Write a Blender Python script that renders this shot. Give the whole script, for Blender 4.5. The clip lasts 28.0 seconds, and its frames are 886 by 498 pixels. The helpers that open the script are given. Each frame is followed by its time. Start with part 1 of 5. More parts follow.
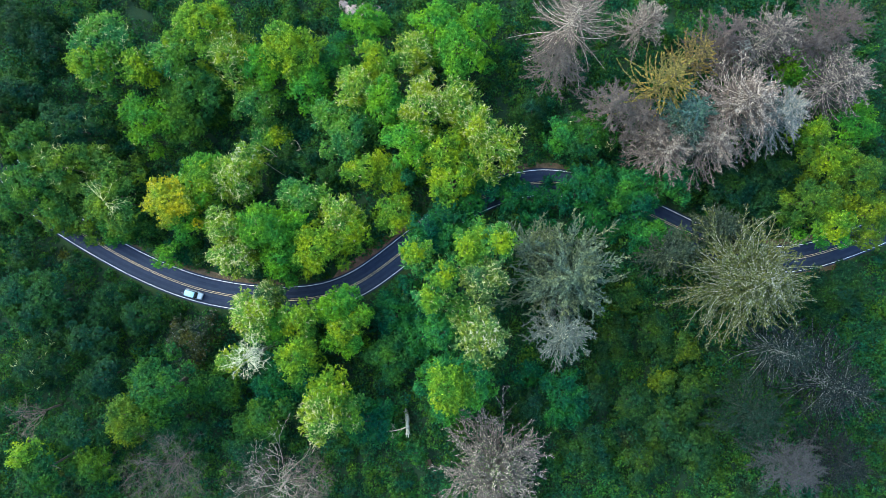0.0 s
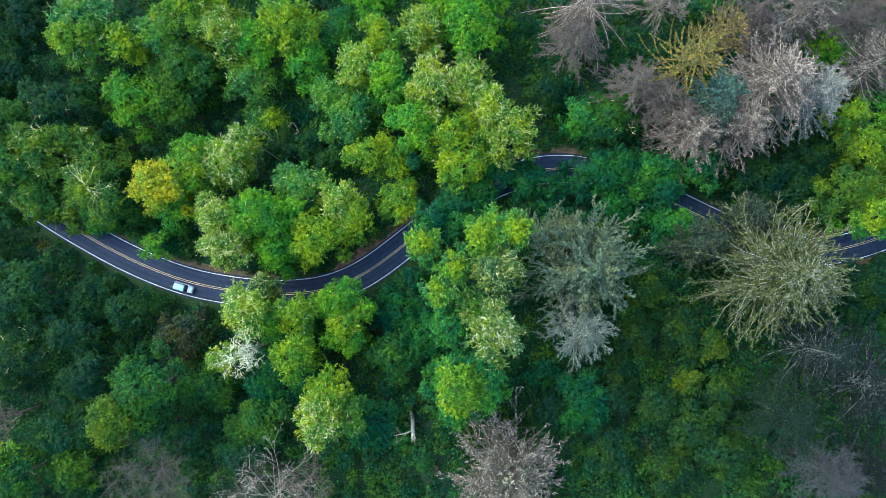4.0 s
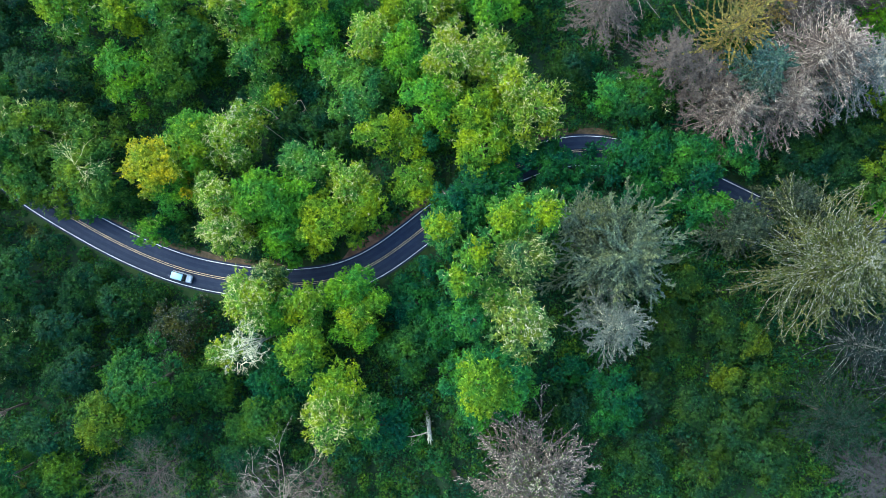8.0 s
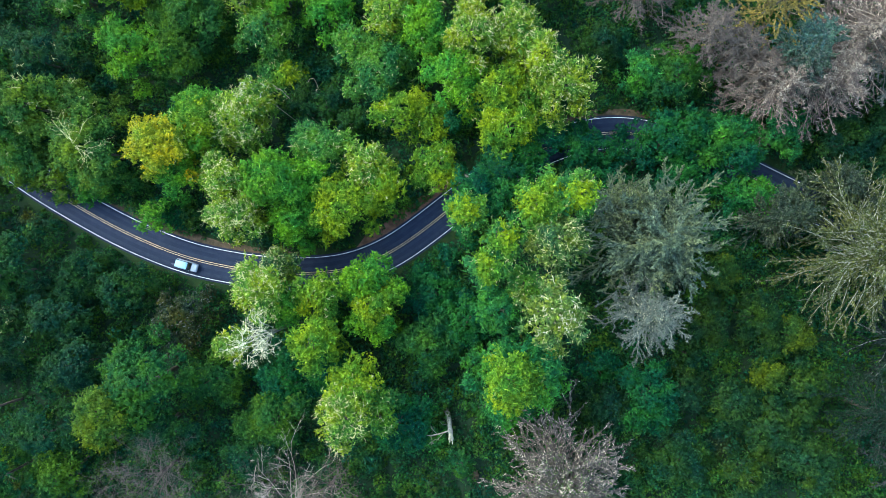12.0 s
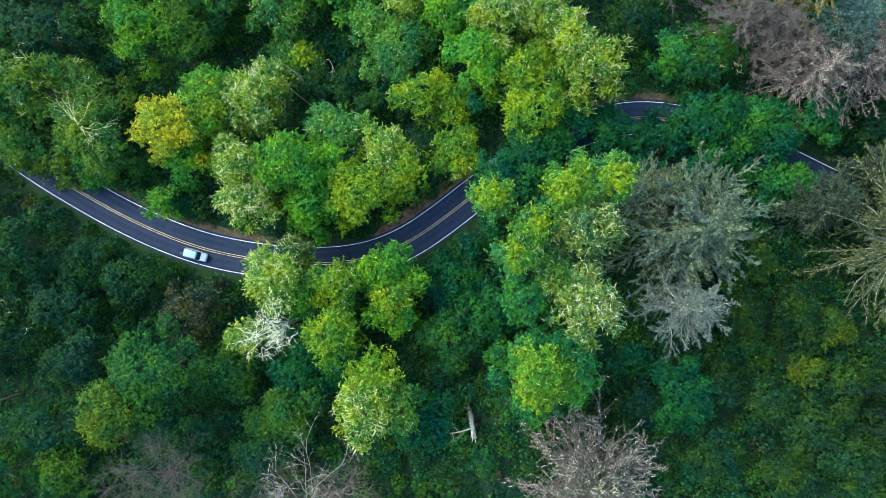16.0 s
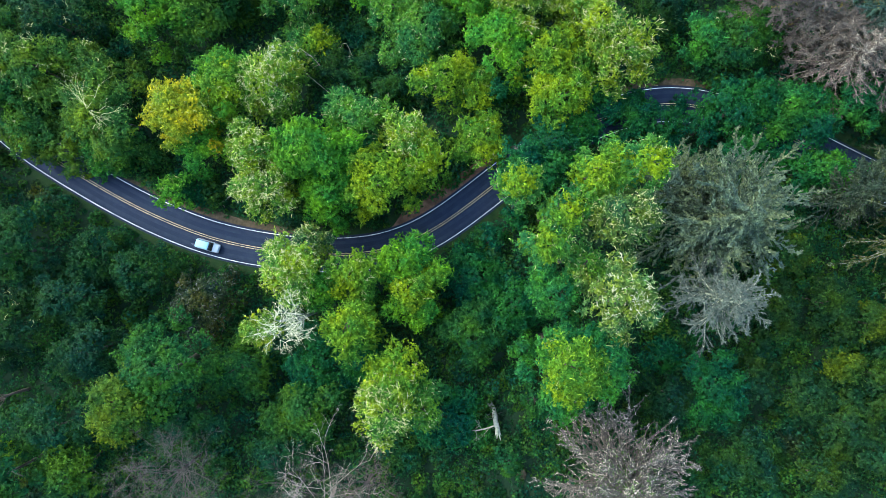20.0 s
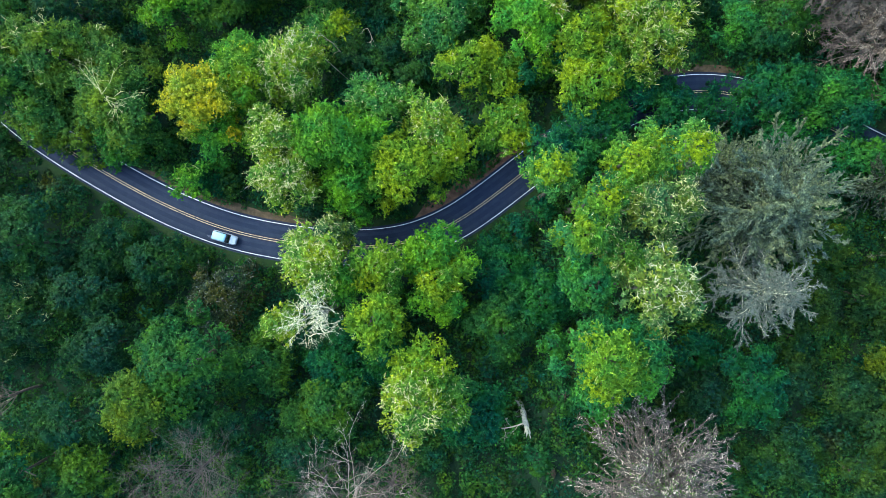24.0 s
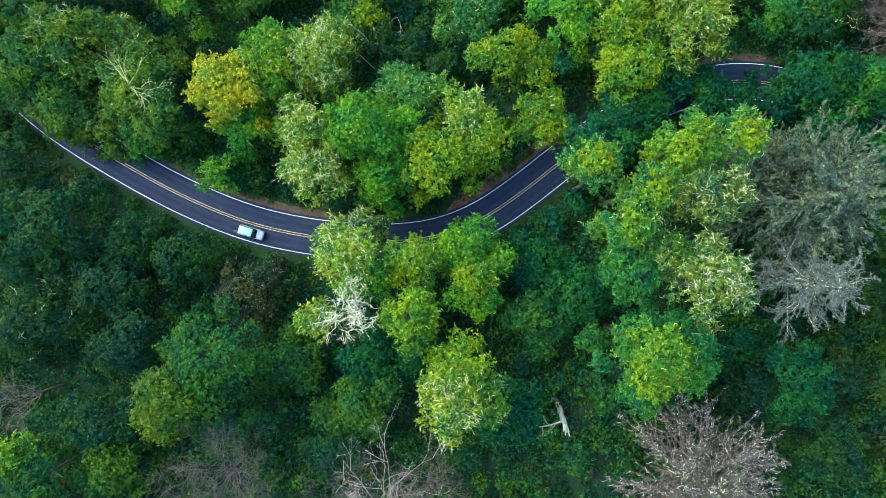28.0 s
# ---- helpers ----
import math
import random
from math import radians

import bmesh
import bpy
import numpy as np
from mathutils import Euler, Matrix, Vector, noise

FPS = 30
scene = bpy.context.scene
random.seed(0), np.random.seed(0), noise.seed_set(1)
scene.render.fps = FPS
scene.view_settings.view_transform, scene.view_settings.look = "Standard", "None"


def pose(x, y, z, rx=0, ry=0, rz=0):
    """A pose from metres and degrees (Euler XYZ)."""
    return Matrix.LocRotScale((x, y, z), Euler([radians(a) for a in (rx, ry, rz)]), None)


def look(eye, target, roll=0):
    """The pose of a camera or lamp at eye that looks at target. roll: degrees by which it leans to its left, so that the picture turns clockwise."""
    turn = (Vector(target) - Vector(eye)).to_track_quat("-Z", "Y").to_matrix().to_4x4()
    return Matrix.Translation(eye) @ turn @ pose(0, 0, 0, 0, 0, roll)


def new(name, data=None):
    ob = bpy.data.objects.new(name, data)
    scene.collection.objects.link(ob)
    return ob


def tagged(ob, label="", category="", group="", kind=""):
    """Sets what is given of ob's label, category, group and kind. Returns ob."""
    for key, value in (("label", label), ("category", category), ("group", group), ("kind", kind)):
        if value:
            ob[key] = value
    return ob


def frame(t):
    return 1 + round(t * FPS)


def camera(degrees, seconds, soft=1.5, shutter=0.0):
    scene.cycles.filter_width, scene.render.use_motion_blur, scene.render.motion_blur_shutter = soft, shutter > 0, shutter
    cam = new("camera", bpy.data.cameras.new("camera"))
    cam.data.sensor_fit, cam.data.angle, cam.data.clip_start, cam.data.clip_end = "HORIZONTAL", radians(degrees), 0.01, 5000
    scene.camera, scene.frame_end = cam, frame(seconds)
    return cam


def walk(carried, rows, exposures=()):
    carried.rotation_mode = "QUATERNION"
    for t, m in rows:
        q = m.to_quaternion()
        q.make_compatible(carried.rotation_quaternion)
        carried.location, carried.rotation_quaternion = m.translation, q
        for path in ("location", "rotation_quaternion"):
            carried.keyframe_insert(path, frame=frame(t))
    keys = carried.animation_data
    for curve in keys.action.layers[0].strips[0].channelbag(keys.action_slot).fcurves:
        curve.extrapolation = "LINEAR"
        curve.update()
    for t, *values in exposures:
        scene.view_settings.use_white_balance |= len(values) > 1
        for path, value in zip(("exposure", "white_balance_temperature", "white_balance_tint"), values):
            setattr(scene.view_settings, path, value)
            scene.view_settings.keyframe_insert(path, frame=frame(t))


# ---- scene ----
# ---- camera: a drone that sinks over the wood, looking straight down ----
cam = camera(69, 28.0, soft=0.9)
PATH = [
    (0, pose(0.000, 0.000, 147.343, 0, 0, 0.000)),
    (1, pose(-0.121, -0.374, 145.070, 0, 0, 0.033)),
    (2, pose(-0.466, -0.849, 142.660, 0, 0, 0.066)),
    (3, pose(-1.012, -1.385, 140.043, 0, 0, 0.107)),
    (4, pose(-1.696, -1.972, 137.434, 0, 0, 0.149)),
    (5, pose(-2.484, -2.590, 134.880, 0, 0, 0.193)),
    (6, pose(-3.349, -3.224, 132.418, 0, 0, 0.238)),
    (7, pose(-4.265, -3.860, 130.077, 0, 0, 0.284)),
    (8, pose(-5.213, -4.489, 127.873, 0, 0, 0.333)),
    (9, pose(-6.176, -5.102, 125.820, 0, 0, 0.381)),
    (10, pose(-7.143, -5.694, 123.920, 0, 0, 0.431)),
    (11, pose(-8.104, -6.261, 122.172, 0, 0, 0.480)),
    (12, pose(-9.053, -6.803, 120.570, 0, 0, 0.529)),
    (13, pose(-9.987, -7.317, 119.104, 0, 0, 0.576)),
    (14, pose(-10.906, -7.807, 117.759, 0, 0, 0.620)),
    (15, pose(-11.811, -8.272, 116.522, 0, 0, 0.661)),
    (16, pose(-12.706, -8.715, 115.375, 0, 0, 0.699)),
    (17, pose(-13.595, -9.139, 114.301, 0, 0, 0.731)),
    (18, pose(-14.487, -9.546, 113.285, 0, 0, 0.757)),
    (19, pose(-15.389, -9.938, 112.314, 0, 0, 0.776)),
    (20, pose(-16.310, -10.317, 111.375, 0, 0, 0.789)),
    (21, pose(-17.261, -10.684, 110.460, 0, 0, 0.792)),
    (22, pose(-18.249, -11.040, 109.568, 0, 0, 0.787)),
    (23, pose(-19.288, -11.381, 108.698, 0, 0, 0.772)),
    (24, pose(-20.384, -11.704, 107.863, 0, 0, 0.747)),
    (25, pose(-21.550, -12.005, 107.076, 0, 0, 0.712)),
    (26, pose(-22.793, -12.275, 106.363, 0, 0, 0.667)),
    (27, pose(-24.122, -12.506, 105.757, 0, 0, 0.610)),
    (28, pose(-25.542, -12.684, 105.304, 0, 0, 0.544)),
]
walk(cam, PATH, exposures=((0.0, 1.04, 6400, 3), (28.0, 0.99, 6420, 3)))

# ---- daylight: soft high cloud with a weak sun from the west ----
world = bpy.data.worlds.new("world")
scene.world = world
world.use_nodes = True
wn, wl = world.node_tree.nodes, world.node_tree.links
sky = wn.new("ShaderNodeTexSky")
sky.sky_type, sky.sun_disc = "NISHITA", False
sky.sun_elevation, sky.sun_rotation = radians(41), radians(300)
sky.air_density, sky.dust_density = 1.0, 1.7
wn["Background"].inputs["Strength"].default_value = 0.465
wl.new(sky.outputs["Color"], wn["Background"].inputs["Color"])
sun = new("sun", bpy.data.lights.new("sun", "SUN"))
sun.data.energy, sun.data.angle, sun.data.color = 1.3, radians(40), (1.0, 0.97, 0.93)
sun.matrix_basis = look((-90, 52, 92), (0, 0, 0))

# ---- materials ----


def material(name):
    m = bpy.data.materials.new(name)
    m.use_nodes = True
    return m, m.node_tree.nodes, m.node_tree.links, m.node_tree.nodes["Principled BSDF"]


def noise_node(n, l, scale, detail=4.0, rough=0.6, coords=None):
    t = n.new("ShaderNodeTexNoise")
    t.inputs["Scale"].default_value, t.inputs["Detail"].default_value, t.inputs["Roughness"].default_value = scale, detail, rough
    if coords is not None:
        l.new(coords, t.inputs["Vector"])
    return t


def ramp_node(n, l, value, stops):
    r = n.new("ShaderNodeValToRGB")
    while len(r.color_ramp.elements) < len(stops):
        r.color_ramp.elements.new(0.5)
    for e, (at, col) in zip(r.color_ramp.elements, stops):
        e.position, e.color = at, (*col, 1)
    l.new(value, r.inputs["Fac"])
    return r


def mix_node(n, l, kind, fac, a, b):
    m = n.new("ShaderNodeMix")
    m.data_type, m.blend_type = "RGBA", kind
    for value, socket in ((fac, m.inputs[0]), (a, m.inputs[6]), (b, m.inputs[7])):
        if isinstance(value, (int, float)):
            socket.default_value = value
        elif isinstance(value, tuple):
            socket.default_value = (*value, 1)
        else:
            l.new(value, socket)
    return m.outputs[2]


def leaf_material(name, own=None, spread=0.38, patchy=0.9):
    """Leaves: the tree's own colour, with patches in the crown and leaf by leaf variation, half of the light shining through."""
    m, n, l, p = material(name)
    geo, where = n.new("ShaderNodeNewGeometry"), n.new("ShaderNodeTexCoord")
    info, shift, spot = n.new("ShaderNodeObjectInfo"), n.new("ShaderNodeVectorMath"), n.new("ShaderNodeVectorMath")
    shift.operation, spot.operation = "SCALE", "ADD"
    shift.inputs[0].default_value = (61.0, 37.0, 83.0)
    l.new(info.outputs["Random"], shift.inputs["Scale"])
    l.new(where.outputs["Object"], spot.inputs[0]), l.new(shift.outputs[0], spot.inputs[1])
    if own is None:
        base = info.outputs["Color"]
    else:
        patch = noise_node(n, l, 0.11, 3, 0.6, where.outputs["Object"])
        base = ramp_node(n, l, patch.outputs["Fac"], own).outputs["Color"]
    patch = noise_node(n, l, 0.24, 2.5, 0.5, spot.outputs[0])
    warm = ramp_node(n, l, patch.outputs["Fac"], ((0.36, (0.42, 0.78, 1.35)), (0.48, (0.84, 0.98, 1.04)), (0.63, (1.62, 1.26, 0.56))))
    leaf = ramp_node(n, l, geo.outputs["Random Per Island"], ((0.0, (1 - spread, 1 - spread * 0.9, 1 - spread)), (0.75, (1.05, 1.05, 1.02)), (0.92, (1.25, 1.22, 1.15)), (1.0, (1.7, 1.6, 1.45))))
    shoot = noise_node(n, l, 1.5, 2, 0.5, where.outputs["Object"])
    tone = ramp_node(n, l, shoot.outputs["Fac"], ((0.36, (0.62, 0.68, 0.78)), (0.5, (0.95, 0.95, 0.95)), (0.64, (1.42, 1.36, 1.22))))
    leaf_tone = mix_node(n, l, "MULTIPLY", 1.0, tone.outputs["Color"], leaf.outputs["Color"])
    col = mix_node(n, l, "MULTIPLY", 1.0, mix_node(n, l, "MULTIPLY", patchy, base, warm.outputs["Color"]), leaf_tone)
    l.new(col, p.inputs["Base Color"])
    p.inputs["Roughness"].default_value = 0.55
    p.inputs["Specular IOR Level"].default_value = 0.06
    clear = n.new("ShaderNodeBsdfTranslucent")
    l.new(mix_node(n, l, "MULTIPLY", 1.0, col, (1.0, 1.12, 0.75)), clear.inputs["Color"])
    both = n.new("ShaderNodeMixShader")
    both.inputs[0].default_value = 0.40
    l.new(p.outputs[0], both.inputs[1]), l.new(clear.outputs[0], both.inputs[2])
    l.new(both.outputs[0], n["Material Output"].inputs["Surface"])
    return m


def bark_material(name, dark, light):
    m, n, l, p = material(name)
    where, info = n.new("ShaderNodeTexCoord"), n.new("ShaderNodeNewGeometry")
    grain = noise_node(n, l, 3.0, 5, 0.7, where.outputs["Object"])
    tone = ramp_node(n, l, grain.outputs["Fac"], ((0.3, dark), (0.68, light)))
    each = ramp_node(n, l, info.outputs["Random Per Island"], ((0.0, (0.6, 0.6, 0.6)), (1.0, (1.25, 1.25, 1.2))))
    l.new(mix_node(n, l, "MULTIPLY", 1.0, tone.outputs["Color"], each.outputs["Color"]), p.inputs["Base Color"])
    p.inputs["Roughness"].default_value = 0.85
    bump = n.new("ShaderNodeBump")
    bump.inputs["Strength"].default_value, bump.inputs["Distance"].default_value = 0.5, 0.03
    l.new(grain.outputs["Fac"], bump.inputs["Height"]), l.new(bump.outputs[0], p.inputs["Normal"])
    return m


def mottled(name, stops, scale, rough=0.8, fine=18.0, bump_height=0.02, metal=0.0, gloss=0.5):
    m, n, l, p = material(name)
    where = n.new("ShaderNodeTexCoord")
    wide = noise_node(n, l, scale, 5, 0.65, where.outputs["Object"])
    small = noise_node(n, l, fine, 3, 0.6, where.outputs["Object"])
    tone = ramp_node(n, l, wide.outputs["Fac"], stops)
    speck = ramp_node(n, l, small.outputs["Fac"], ((0.3, (0.78, 0.78, 0.78)), (0.7, (1.2, 1.2, 1.2))))
    l.new(mix_node(n, l, "MULTIPLY", 0.8, tone.outputs["Color"], speck.outputs["Color"]), p.inputs["Base Color"])
    p.inputs["Roughness"].default_value, p.inputs["Metallic"].default_value, p.inputs["Specular IOR Level"].default_value = rough, metal, gloss
    if bump_height:
        bump = n.new("ShaderNodeBump")
        bump.inputs["Strength"].default_value, bump.inputs["Distance"].default_value = 0.6, bump_height
        l.new(small.outputs["Fac"], bump.inputs["Height"]), l.new(bump.outputs[0], p.inputs["Normal"])
    return m


LEAF = leaf_material("broad_leaves")
NEEDLE = leaf_material("conifer_needles", spread=0.6, patchy=0.25)
SHOOTS = leaf_material("young_shoots", spread=0.3, patchy=0.45)
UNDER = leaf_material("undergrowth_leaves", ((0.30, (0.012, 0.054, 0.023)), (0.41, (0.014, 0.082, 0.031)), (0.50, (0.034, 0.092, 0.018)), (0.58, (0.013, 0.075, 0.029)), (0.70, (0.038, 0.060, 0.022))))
BARK = bark_material("grey_brown_bark", (0.026, 0.025, 0.018), (0.078, 0.074, 0.056))
LICHEN = bark_material("pale_lichen_twigs", (0.36, 0.38, 0.135), (0.62, 0.63, 0.29))
SILVER = bark_material("silver_dead_wood", (0.33, 0.345, 0.25), (0.68, 0.70, 0.54))
CHALK = bark_material("chalk_white_dead_wood", (0.40, 0.43, 0.25), (0.68, 0.70, 0.46))
STRAW = bark_material("straw_yellow_twigs", (0.24, 0.30, 0.06), (0.46, 0.53, 0.17))
GREYWOOD = bark_material("grey_dead_twigs", (0.070, 0.082, 0.072), (0.225, 0.255, 0.23))
DEADWOOD = bark_material("brown_dead_twigs", (0.036, 0.032, 0.026), (0.108, 0.095, 0.076))
ROSEWOOD = bark_material("pinkish_grey_dead_twigs", (0.047, 0.037, 0.029), (0.140, 0.108, 0.084))
UMBERWOOD = bark_material("umber_dead_twigs", (0.023, 0.019, 0.017), (0.070, 0.058, 0.053))
OLIVETWIG = bark_material("olive_grey_spruce_twigs", (0.038, 0.053, 0.030), (0.115, 0.148, 0.085))
GREYTWIG = bark_material("grey_green_spruce_twigs", (0.050, 0.066, 0.048), (0.150, 0.185, 0.145))
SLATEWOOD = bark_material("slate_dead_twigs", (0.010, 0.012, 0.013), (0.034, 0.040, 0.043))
LAVENDER = bark_material("ash_blue_twigs", (0.042, 0.058, 0.054), (0.125, 0.160, 0.150))
ASHWOOD = bark_material("ash_grey_branches", (0.165, 0.148, 0.110), (0.38, 0.345, 0.265))
HOAR = bark_material("hoary_spruce_branches", (0.11, 0.125, 0.09), (0.33, 0.36, 0.28))
CREAM = bark_material("cream_dead_branches", (0.27, 0.235, 0.18), (0.56, 0.50, 0.40))
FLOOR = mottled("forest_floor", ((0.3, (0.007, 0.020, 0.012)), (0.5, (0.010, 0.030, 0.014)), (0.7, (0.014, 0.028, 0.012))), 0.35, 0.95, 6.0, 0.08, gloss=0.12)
GRASS = mottled("verge_grass", ((0.3, (0.008, 0.026, 0.010)), (0.55, (0.016, 0.038, 0.012)), (0.75, (0.030, 0.036, 0.014))), 0.6, 0.95, 9.0, 0.05, gloss=0.12)
DIRT = mottled("red_brown_dirt", ((0.3, (0.055, 0.036, 0.022)), (0.5, (0.12, 0.070, 0.044)), (0.7, (0.19, 0.112, 0.074))), 0.7, 0.95, 7.0, 0.04, gloss=0.12)
SOIL = mottled("brown_leaf_strewn_soil", ((0.3, (0.030, 0.030, 0.016)), (0.5, (0.075, 0.058, 0.034)), (0.7, (0.125, 0.092, 0.058))), 0.8, 0.95, 7.0, 0.04, gloss=0.12)
ASPHALT = mottled("asphalt", ((0.3, (0.010, 0.018, 0.038)), (0.5, (0.012, 0.022, 0.045)), (0.72, (0.018, 0.030, 0.056))), 0.35, 0.75, 25.0, 0.01, gloss=0.12)
WEAR = mottled("tyre_worn_asphalt", ((0.3, (0.012, 0.022, 0.044)), (0.7, (0.020, 0.034, 0.058))), 0.8, 0.7, 25.0, 0.01, gloss=0.12)
REPAIR = mottled("pale_road_repair", ((0.35, (0.04, 0.05, 0.08)), (0.65, (0.085, 0.10, 0.14))), 1.6, 0.8, 12.0, 0.01, gloss=0.12)
WHITE = mottled("white_road_paint", ((0.30, (0.34, 0.36, 0.37)), (0.52, (0.70, 0.72, 0.73))), 1.2, 0.6, 9.0, 0.003)
YELLOW = mottled("yellow_road_paint", ((0.32, (0.25, 0.195, 0.10)), (0.54, (0.50, 0.40, 0.20))), 1.0, 0.6, 9.0, 0.003)
STONE = mottled("pale_rock", ((0.3, (0.13, 0.105, 0.10)), (0.6, (0.27, 0.225, 0.21))), 0.8, 0.9, 5.0, 0.05)

# ---- small tools ----


def mesh_from(name, verts, tris, mat, quads=None):
    """A mesh from arrays of corners and triangles (or quads)."""
    me = bpy.data.meshes.new(name)
    faces = tris if quads is None else quads
    k = faces.shape[1]
    me.vertices.add(len(verts)), me.loops.add(faces.size), me.polygons.add(len(faces))
    me.vertices.foreach_set("co", np.ascontiguousarray(verts, np.float32).ravel())
    me.loops.foreach_set("vertex_index", np.ascontiguousarray(faces, np.int32).ravel())
    me.polygons.foreach_set("loop_start", np.arange(0, faces.size, k, dtype=np.int32))
    me.update(calc_edges=True)
    me.materials.append(mat)
    return me


def part(name, me, parent, label="", at=None):
    ob = new(name, me)
    ob.parent = parent
    if at is not None:
        ob.location = at
    return tagged(ob, label)


def thing(name, at, label, category, group=""):
    ob = new(name)
    ob.location, ob.empty_display_size = at, 0.2
    return tagged(ob, label, category, group)


def bm_mesh(name, bm, mat):
    me = bpy.data.meshes.new(name)
    bm.to_mesh(me), bm.free()
    for m in mat if isinstance(mat, (list, tuple)) else [mat]:
        me.materials.append(m)
    return me


def unit(v):
    return v / np.maximum(np.linalg.norm(v, axis=-1, keepdims=True), 1e-9)


def tubes(p0, p1, r0, r1, sides=3):
    """Tapered sticks from p0 to p1."""
    n = len(p0)
    d = unit(p1 - p0)
    ref = np.where(np.abs(d[:, 2:3]) > 0.9, np.array([[1.0, 0, 0]]), np.array([[0, 0, 1.0]]))
    u = unit(np.cross(d, ref))
    v = np.cross(d, u)
    a = np.arange(sides) * 2 * np.pi / sides
    ring = np.cos(a)[None, :, None] * u[:, None] + np.sin(a)[None, :, None] * v[:, None]
    verts = np.concatenate([p0[:, None] + ring * r0[:, None, None], p1[:, None] + ring * r1[:, None, None]], 1).reshape(-1, 3)
    i = np.arange(sides)
    j = (i + 1) % sides
    one = np.concatenate([np.stack([i, j, j + sides], 1), np.stack([i, j + sides, i + sides], 1)])
    return verts, (one[None] + (np.arange(n) * 2 * sides)[:, None, None]).reshape(-1, 3)


def curve_tube(points, radii, sides=7):
    """One bent, tapered trunk or limb."""
    points, radii = np.asarray(points, float), np.asarray(radii, float)
    d = unit(np.gradient(points, axis=0))
    ref = np.array([0.31, 0.95, 0.05])
    u = unit(np.cross(d, ref))
    v = np.cross(d, u)
    a = np.arange(sides) * 2 * np.pi / sides
    verts = (points[:, None] + (np.cos(a)[None, :, None] * u[:, None] + np.sin(a)[None, :, None] * v[:, None]) * radii[:, None, None]).reshape(-1, 3)
    i = np.arange(sides)
    j = (i + 1) % sides
    rows = np.concatenate([np.stack([i, j, j + sides], 1), np.stack([i, j + sides, i + sides], 1)])
    tris = (rows[None] + (np.arange(len(points) - 1) * sides)[:, None, None]).reshape(-1, 3)
    end = (len(points) - 1) * sides
    caps = np.array([[end, end + k, end + k + 1] for k in range(1, sides - 1)])
    return verts, np.concatenate([tris, caps])


def leaves(centre, facing, length, width, r, spread=0.5):
    """Small pointed leaf sprays."""
    n = len(centre)
    nrm = unit(facing + r.normal(0, spread, (n, 3)))
    t = unit(np.cross(nrm, r.normal(0, 1, (n, 3))))
    s = np.cross(nrm, t)
    size = r.uniform(0.55, 1.4, (n, 1))
    lg, wd = length * size, width * size
    verts = np.stack([centre - t * lg * 0.4 + s * wd / 2, centre + t * lg * 0.6 + nrm * wd * 0.2, centre - t * lg * 0.3 - s * wd / 2], 1).reshape(-1, 3)
    return verts, np.arange(n * 3).reshape(-1, 3)


# ---- the lie of the land ----
ROAD = [(-119.3, 62.3), (-116.5, 55.1), (-113.7, 47.9), (-110.9, 40.8), (-107.8, 33.7), (-104.5, 26.8), (-100.6, 20.1), (-96.0, 13.9), (-90.3, 8.7), (-84.0, 4.4), (-77.4, 0.5), (-70.6, -3.2), (-63.6, -6.4), (-56.3, -9.0), (-48.8, -10.6), (-41.2, -11.5), (-33.5, -11.6), (-25.9, -10.5), (-18.8, -7.5), (-12.5, -3.1), (-6.5, 1.7), (-0.3, 6.4), (6.2, 10.4), (13.3, 13.5), (20.8, 15.2), (28.4, 14.8), (35.8, 12.7), (43.0, 9.9), (50.0, 6.6), (56.9, 3.3), (63.9, 0.2), (71.3, -1.9), (79.0, -2.4), (86.5, -0.9), (93.8, 1.6), (100.9, 4.5), (107.9, 7.7), (114.8, 11.2), (121.6, 14.8), (128.3, 18.7), (134.9, 22.6)]


def smooth_line(points, steps):
    """A soft curve through the points."""
    p = np.array([points[0], *points, points[-1]], float)
    p[0], p[-1] = 2 * p[1] - p[2], 2 * p[-2] - p[-3]
    out = []
    for i in range(1, len(p) - 2):
        for k in range(steps):
            t = k / steps
            out.append(0.5 * (2 * p[i] + (p[i + 1] - p[i - 1]) * t + (2 * p[i - 1] - 5 * p[i] + 4 * p[i + 1] - p[i + 2]) * t**2 + (3 * p[i] - p[i - 1] - 3 * p[i + 1] + p[i + 2]) * t**3))
    return np.array([*out, p[-2]])


LINE = smooth_line(ROAD, 8)
for _ in range(12):
    LINE[1:-1] = 0.25 * LINE[:-2] + 0.5 * LINE[1:-1] + 0.25 * LINE[2:]
TANGENT = unit(np.gradient(LINE, axis=0))
SIDE = np.stack([-TANGENT[:, 1], TANGENT[:, 0]], 1)          # to the north of the road


def from_road(x, y):
    """Signed distance from the road's middle, north positive."""
    x, y = np.atleast_1d(np.asarray(x, float)), np.atleast_1d(np.asarray(y, float))
    out = np.empty(x.shape)
    flat_x, flat_y, flat = x.ravel(), y.ravel(), out.reshape(-1)
    for a in range(0, len(flat_x), 4000):
        dx, dy = flat_x[a:a + 4000, None] - LINE[None, :, 0], flat_y[a:a + 4000, None] - LINE[None, :, 1]
        k = np.argmin(dx * dx + dy * dy, 1)
        i = np.arange(len(k))
        sign = np.sign(dx[i, k] * SIDE[k, 0] + dy[i, k] * SIDE[k, 1])
        flat[a:a + 4000] = sign * np.hypot(dx[i, k], dy[i, k])
    return out


